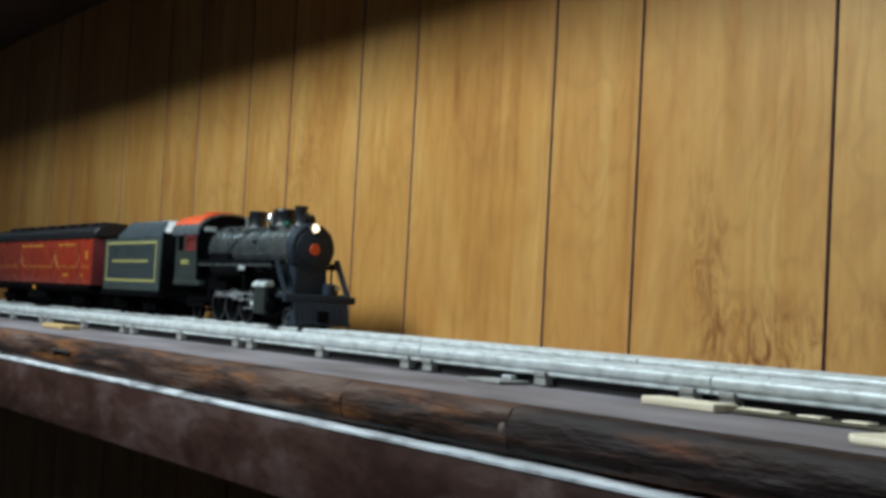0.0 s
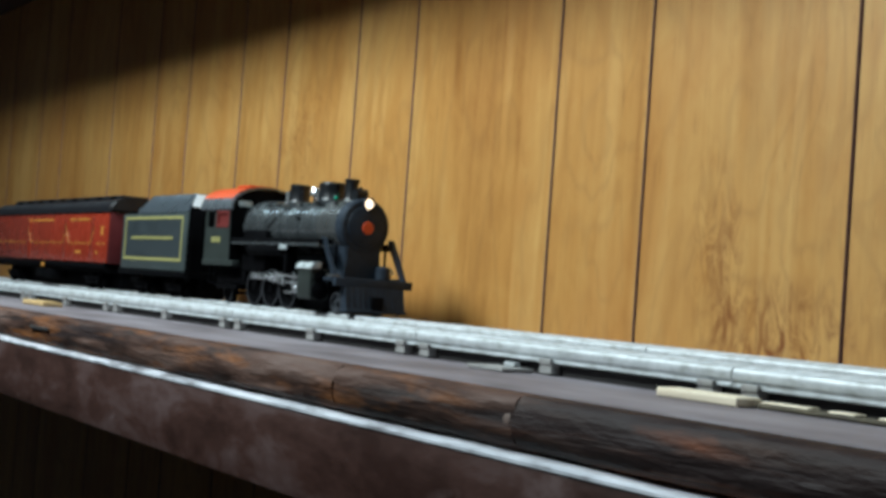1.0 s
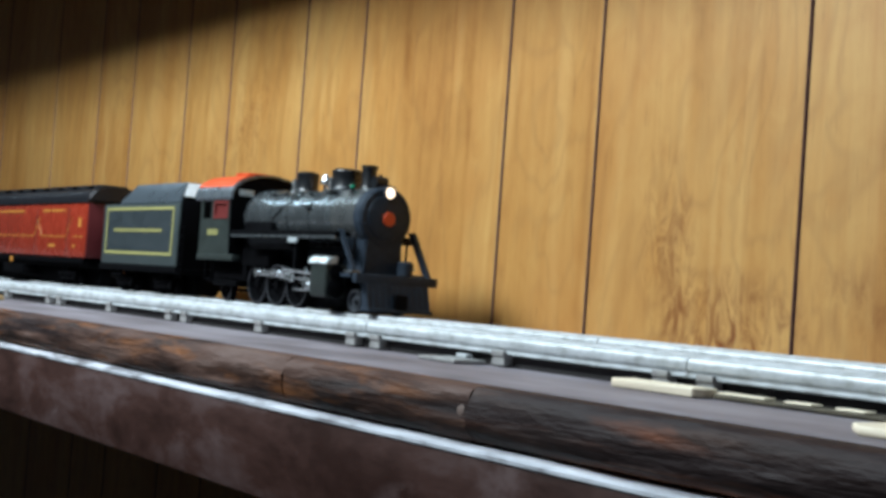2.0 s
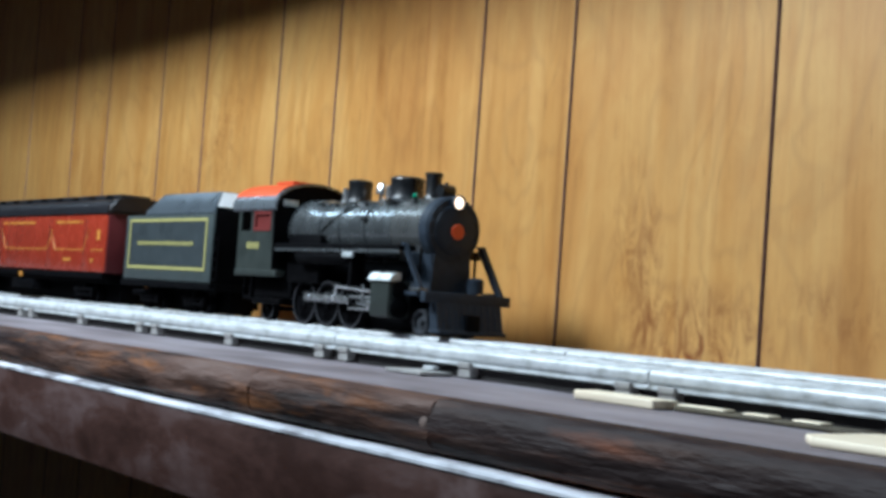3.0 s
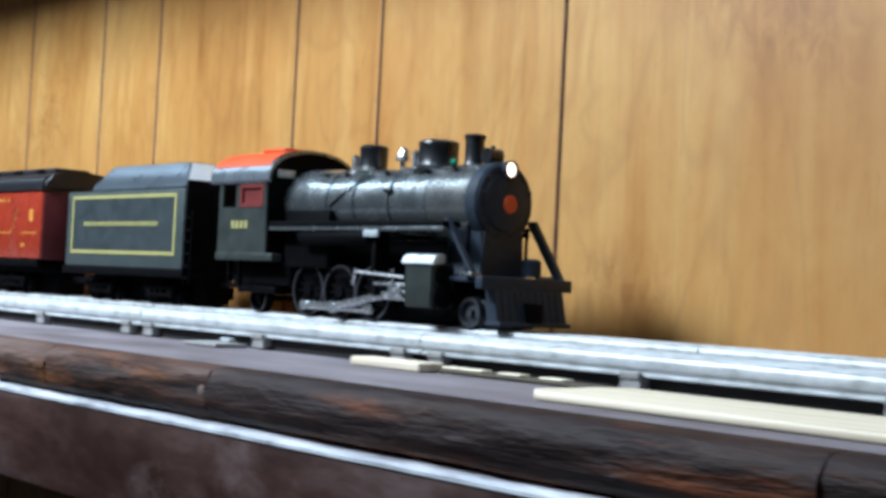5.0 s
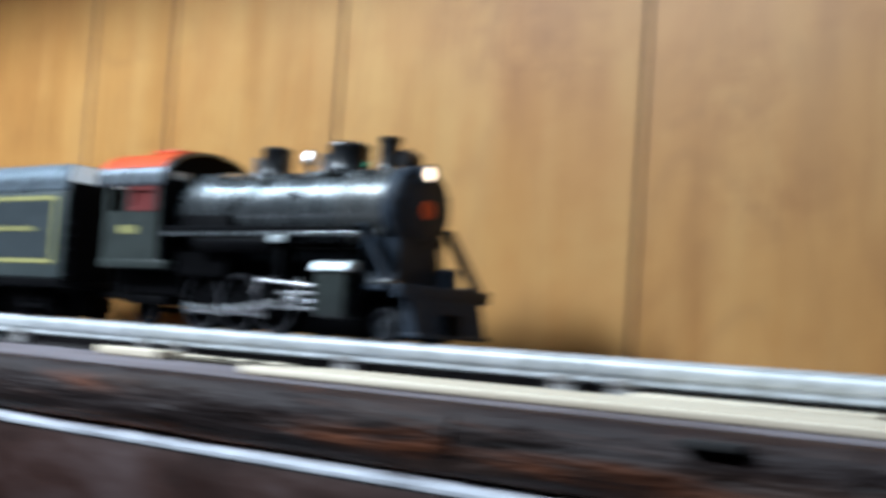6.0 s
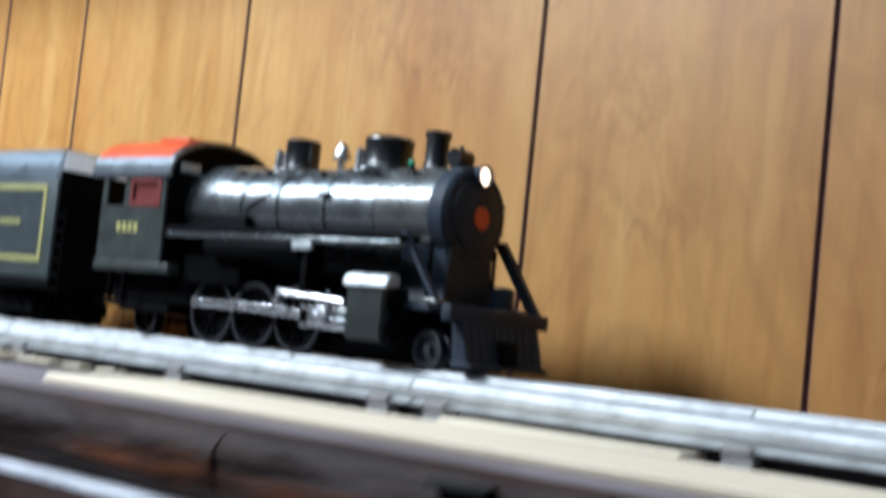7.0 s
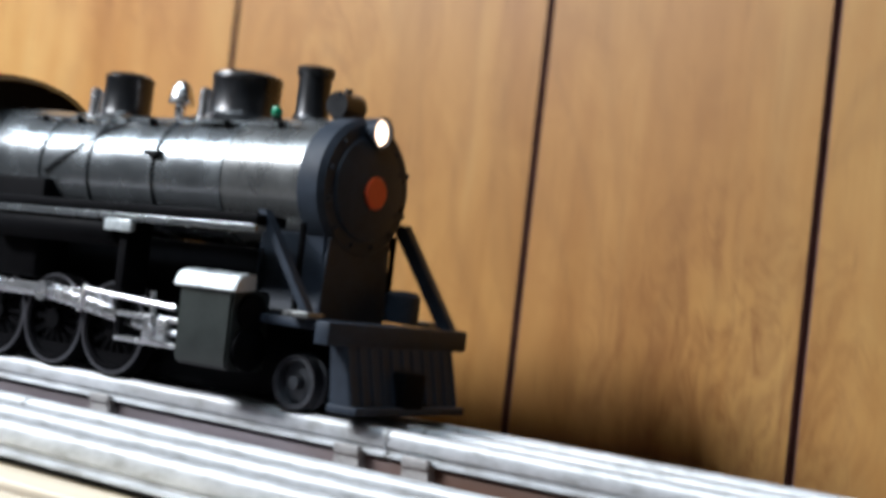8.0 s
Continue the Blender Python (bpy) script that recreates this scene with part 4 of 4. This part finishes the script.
# ---- the tender ----
def build_tender():
    T = tagged(new("tender"), "grey-green toy tender with yellow lining behind the locomotive", "tender")
    xf, xr = -0.2600, -0.4170
    bm = bmesh.new()
    add_box(bm, xr, xf, -0.0305, 0.0305, 0.0226, 0.0745, 0.0014)
    body = part("tank", bm, M_TENDER, T, "grey-green tank with yellow lining and lettering")
    for s in (-1, 1):
        y = s * 0.0306
        box_part("panel", (xr + 0.0115, xf - 0.0115, *sorted((y - s * 0.001, y + s * 0.0001)), 0.0345, 0.0690), M_TENDERPANEL, body)
        bm = bmesh.new()
        a, b, z0, z1, w = xr + 0.0085, xf - 0.0085, 0.0315, 0.0715, 0.0024
        for d in ((a, b, z0, z0 + w), (a, b, z1 - w, z1), (a, a + w, z0 + w, z1 - w), (b - w, b, z0 + w, z1 - w)):
            add_box(bm, d[0], d[1], *sorted((y - s * 0.0008, y + s * 0.0004)), d[2], d[3])
        part("lining", bm, M_YELLOW, body, "yellow lining frame")
        bars("lettering_strip", body, M_YELLOW, xr + 0.026, xf - 0.030, y + s * 0.0003, 0.0506, 0.0534, 26, 0.0, 11)
        # front corner ladder
        bm = bmesh.new()
        for x in (xf + 0.0012, xf + 0.0082):
            add_rod(bm, (x, s * 0.0290, 0.0140), (x, s * 0.0290, 0.0600), 0.0007, None, 6)
        for k in range(6):
            z = 0.0180 + 0.0075 * k
            add_box(bm, xf + 0.0010, xf + 0.0086, *sorted((s * 0.0275, s * 0.0305)), z - 0.0006, z + 0.0006)
        part("ladder", bm, M_DARK, T)
    box_part("sole_frame", (xr - 0.0020, xf + 0.0020, -0.0312, 0.0312, 0.0175, 0.0225), M_DARK, T, 0.0006)
    # bunker: sloping sides, pale front slope
    bm = bmesh.new()
    x0, x1 = -0.3850, -0.2640
    lo = [(x0, -0.0285), (x1, -0.0285), (x1, 0.0285), (x0, 0.0285)]
    hi = [(x0 + 0.010, -0.0180), (x1 - 0.0115, -0.0180), (x1 - 0.0115, 0.0180), (x0 + 0.010, 0.0180)]
    a = [bm.verts.new((x, y, 0.0745)) for x, y in lo]
    m = [bm.verts.new((x, y * 1.0, 0.0775)) for x, y in lo]
    b = [bm.verts.new((x, y, 0.0925)) for x, y in hi]
    for p, q in ((a, m), (m, b)):
        for k in range(4):
            bm.faces.new((p[k], p[(k + 1) % 4], q[(k + 1) % 4], q[k]))
    bm.faces.new(b), bm.faces.new(a[::-1])
    bmesh.ops.bevel(bm, geom=bm.edges[:], offset=0.0007, segments=2, affect="EDGES")
    part("bunker", bm, M_COAL, T, "grey bunker with sloping sides")
    bm = bmesh.new()
    f = [bm.verts.new(v) for v in ((x1 + 0.0006, -0.0265, 0.0775), (x1 + 0.0006, 0.0265, 0.0775), (x1 - 0.0106, 0.0170, 0.0920), (x1 - 0.0106, -0.0170, 0.0920))]
    g = [bm.verts.new(v.co - Vector((0.0012, 0, 0.0008))) for v in f]
    bm.faces.new(f), bm.faces.new(g[::-1])
    for k in range(4):
        bm.faces.new((f[k], f[(k + 1) % 4], g[(k + 1) % 4], g[k]))
    part("bunker_slope", bm, M_CAPGREY, T, "pale grey sloping bunker end")
    bm = bmesh.new()
    add_lathe(bm, (-0.4010, 0, 0.0744), (0, 0, 1), [(0, 0), (0, 0.0065), (0.0030, 0.0065), (0.0040, 0.0055), (0.0040, 0)], 20)
    part("water_hatch", bm, M_BLACK, T)
    # Black keel added under the tender in place of the shade there.
    box_part("centre_sill", (xr + 0.006, xf - 0.004, -0.0100, 0.0100, 0.0008, 0.0176), M_DARK, T, 0.0010)
    box_part("front_plate", (xf, xf + 0.0012, -0.0290, 0.0290, 0.0230, 0.0800), M_DARK, T, 0.0003)
    box_part("rear_drawbar", (xr - 0.0180, xr - 0.002, -0.0035, 0.0035, 0.0100, 0.0150), M_DARK, T, 0.0006)
    truck(T, -0.2990, 0.0076, 0.0270)
    truck(T, -0.3790, 0.0076, 0.0270)
    return T


# ---- the passenger carriage ----
def build_carriage():
    C = tagged(new("passenger_carriage"), "red toy passenger carriage with gold lining behind the tender", "carriage")
    xf, xr = -0.4580, -0.8560
    z0, z1 = 0.0262, 0.0770
    bm = bmesh.new()
    add_box(bm, xr, xf, -0.0305, 0.0305, z0, z1, 0.0012)
    body = part("body", bm, M_RED, C, "glossy red carriage side with gold lining")
    for x, s in ((xf, 1), (xr, -1)):
        end = box_part("end_wall", (*sorted((x, x + s * 0.0015)), -0.0295, 0.0295, z0, z1), M_MAROON, C, 0.0004, "dark maroon end wall")
        box_part("end_door", (*sorted((x + s * 0.0015, x + s * 0.0026)), -0.0085, 0.0085, z0 + 0.001, 0.0680), M_CARROOF, end, 0.0004)
        box_part("diaphragm", (*sorted((x + s * 0.0027, x + s * 0.0085)), -0.0110, 0.0110, z0, 0.0720), M_DARK, end, 0.0012)
    for s in (-1, 1):
        y = s * 0.0306
        yy = sorted((y - s * 0.0008, y + s * 0.0002))
        # lining broken by slanting ends between the doors
        bm = bmesh.new()
        runs = ((-0.4640, -0.4890), (-0.5080, -0.5750), (-0.5960, -0.7100), (-0.7300, -0.8500))
        for a, b in runs:
            add_box(bm, b, a, *yy, 0.0450, 0.0458)
        part("lining", bm, M_GOLD, body, "gold lining")
        for x, d in ((-0.5080, 1), (-0.5750, -1), (-0.5960, 1), (-0.7100, -1)):
            bm = bmesh.new()
            add_rod(bm, (x, y, 0.0455), (x + d * 0.013, y, 0.0640), 0.0005, None, 6)
            part("grab_rail", bm, M_GOLD, body, "slanting gold grab rail")
        bars("name_strip", body, M_GOLD, -0.575, -0.512, y + s * 0.0001, 0.0690, 0.0712, 18, 0.1, 5)
        bars("name_strip", body, M_GOLD, -0.720, -0.630, y + s * 0.0001, 0.0690, 0.0712, 24, 0.1, 6)
        bars("number_strip", body, M_GOLD, -0.489, -0.483, y + s * 0.0001, 0.0350, 0.0378, 3, 0.0, 7)
        bars("number_strip", body, M_GOLD, -0.553, -0.535, y + s * 0.0001, 0.0350, 0.0378, 6, 0.0, 8)
        box_part("emblem", (-0.4770, -0.4715, *yy, 0.0540, 0.0630), M_GOLD, body, 0.0, "small gold emblem")
        for x in (-0.4990, -0.5855, -0.7200):
            door = box_part("door", (x - 0.0095, x + 0.0095, *sorted((y - s * 0.0008, y + s * 0.0001)), z0 + 0.002, 0.0725), M_RED, body, 0.0003)
            box_part("door_window", (x - 0.0055, x + 0.0055, *sorted((y - s * 0.0004, y + s * 0.0004)), 0.0580, 0.0690), M_RED, door, 0.0003)
        box_part("skirt", (xr + 0.004, xf - 0.004, *sorted((s * 0.0270, s * 0.0300)), 0.0205, 0.0261), M_DARK, C, 0.0004)
        for x in (-0.660,):
            box_part("step", (x - 0.003, x + 0.003, *sorted((s * 0.0290, s * 0.0312)), 0.0185, 0.0235), M_GOLD, C, 0.0003, "small brass step")
    # roof: deep black eave and arched top with a clerestory
    bm = bmesh.new()
    full = [(0.0318, z1 + 0.0001)] + arch(0.0318, 0.0815, 0.0925, 18) + [(-0.0318, z1 + 0.0001)]
    add_prism(bm, full, "x", xr - 0.004, xf + 0.004)
    bmesh.ops.bevel(bm, geom=[e for e in bm.edges if abs(e.verts[0].co.x - e.verts[1].co.x) < 1e-6 and (e.verts[0].co.x > xf or e.verts[0].co.x < xr)], offset=0.0025, segments=3, affect="EDGES")
    roof = part("roof", bm, M_CARROOF, C, "black arched carriage roof")
    box_part("clerestory", (xr + 0.018, xf - 0.014, -0.0150, 0.0150, 0.0900, 0.0958), M_CARROOF, roof, 0.0022)
    for k in range(9):
        x = xf - 0.035 - 0.040 * k
        box_part("roof_vent", (x - 0.006, x + 0.006, -0.0166, -0.0151, 0.0918, 0.0945), M_DARK, roof, 0.0003)
    box_part("underframe", (xr + 0.004, xf - 0.004, -0.0265, 0.0265, 0.0170, 0.0258), M_DARK, C, 0.0006)
    # Added dark keel: blocks the lit wall behind, as shade below the carriage.
    box_part("centre_sill", (xr + 0.008, xf - 0.006, -0.0110, 0.0110, 0.0008, 0.0171), M_DARK, C, 0.0010)
    box_part("battery_box", (-0.690, -0.630, -0.0285, 0.0285, 0.0075, 0.0170), M_DARK, C, 0.0008)
    box_part("front_drawbar", (xf + 0.001, xf + 0.0230, -0.0034, 0.0034, 0.0100, 0.0145), M_DARK, C, 0.0005)
    truck(C, -0.5180, 0.0080, 0.0340)
    truck(C, -0.7960, 0.0080, 0.0340)
    return C


# ---- build ----
build_room()
build_shelf()
build_shadow_shelf()
build_track(-0.2000, 0.0, "tinplate three-rail toy track section near the shelf edge", 1.6)
build_track(TRAIN_Y, 0.06, "tinplate three-rail toy track section under the train", 1.6)
build_stick("wood_stick", 0.402, 0.800, -0.2580, 0.050, 0.0026, 0.0, "long pale raw wood stick lying beside the track", 0.009)
build_stick("wood_shim", 0.2655, 0.3080, -0.2330, 0.013, 0.0034, 0.0, "short pale raw wood shim beside the track", 0.001)
# This shim's dark colour stands for the rail's shade on it.
build_stick("wood_shim", 0.3090, 0.3900, -0.2262, 0.010, 0.0016, 0.4, "thin wood shim beside the rail, painted dark as in shade", 0.001, mat=M_SHADEWOOD)
# Pale slips laid on the shim as patches of light between the ties.
for a, c in ((0.3100, 0.3320), (0.3400, 0.3520), (0.3610, 0.3730)):
    build_stick("wood_chip", a, c, -0.2268, 0.0065, 0.0009, 0.4, "thin pale slip painted as a lit patch on the shaded shim", 0.0005, 0.0016)
build_stick("wood_shim", 0.526, 0.606, -0.2190, 0.020, 0.0026, 0.5, "pale raw wood packing strip under the rail", 0.001, 0.0009)
build_stick("wood_shim", -0.487, -0.432, -0.2500, 0.016, 0.0036, 0.5, "short yellowed pine shim beside the track", 0.001, mat=M_PINE)
build_lockon()
# Black strip added so the gap below the near rails reads as shade.
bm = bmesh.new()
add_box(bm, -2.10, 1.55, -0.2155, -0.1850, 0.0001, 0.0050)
tagged(part("track_underlay", bm, M_SHADEBLACK), "added black strip for the shade under the toy track near the shelf edge", "underlay")
# Grey strip added to brighten the gap below the train's rails.
bm = bmesh.new()
add_box(bm, -2.10, 1.55, TRAIN_Y - 0.0175, TRAIN_Y + 0.0150, 0.0001, 0.0050, 0.0008)
tagged(part("track_roadbed", bm, M_TOP), "grey dusty strip added to lighten the gap under the toy track that carries the train", "roadbed")
loco = build_locomotive()
tender = build_tender()
carriage = build_carriage()


def train_at(t):
    """Metres along the track at t seconds."""
    for (a, sa), (b, sb) in zip(TRAIN, TRAIN[1:]):
        if t <= b:
            return sa + (sb - sa) * (t - a) / (b - a)
    return TRAIN[-1][1]


def motions():
    for thing in (loco, tender, carriage):
        walk(thing, [(t, pose(s, TRAIN_Y, RAIL_TOP)) for t, s in TRAIN])
    times = [k / 15 for k in range(121)]
    for wheel, (x, z, r) in WHEELS:
        walk(wheel, [(t, pose(x, 0, z) @ pose(0, 0, 0, 0, math.degrees((train_at(t) - train_at(8.0)) / r), 0)) for t in times])
    for ob, which in RODS:
        rows = []
        for t in times:
            a = (train_at(t) - train_at(8.0)) / DRIVER_R + (0.0 if ob.location.y < 0 else math.pi / 2)
            px, pz = CRANK * math.sin(a), CRANK * math.cos(a)
            y = ob.location.y
            if which == "side":
                rows.append((t, pose(px, y, DRIVER_R + pz)))
            else:
                dz = DRIVER_R + pz - GUIDE_Z
                reach = math.sqrt(MAIN_LEN ** 2 - dz ** 2)
                if which == "main":
                    rows.append((t, pose(DRIVERS[1] + px, y, DRIVER_R + pz, 0, math.degrees(math.asin(dz / MAIN_LEN)), 0)))
                else:
                    rows.append((t, pose(DRIVERS[1] + px + reach, y, GUIDE_Z)))
        walk(ob, rows)


motions()
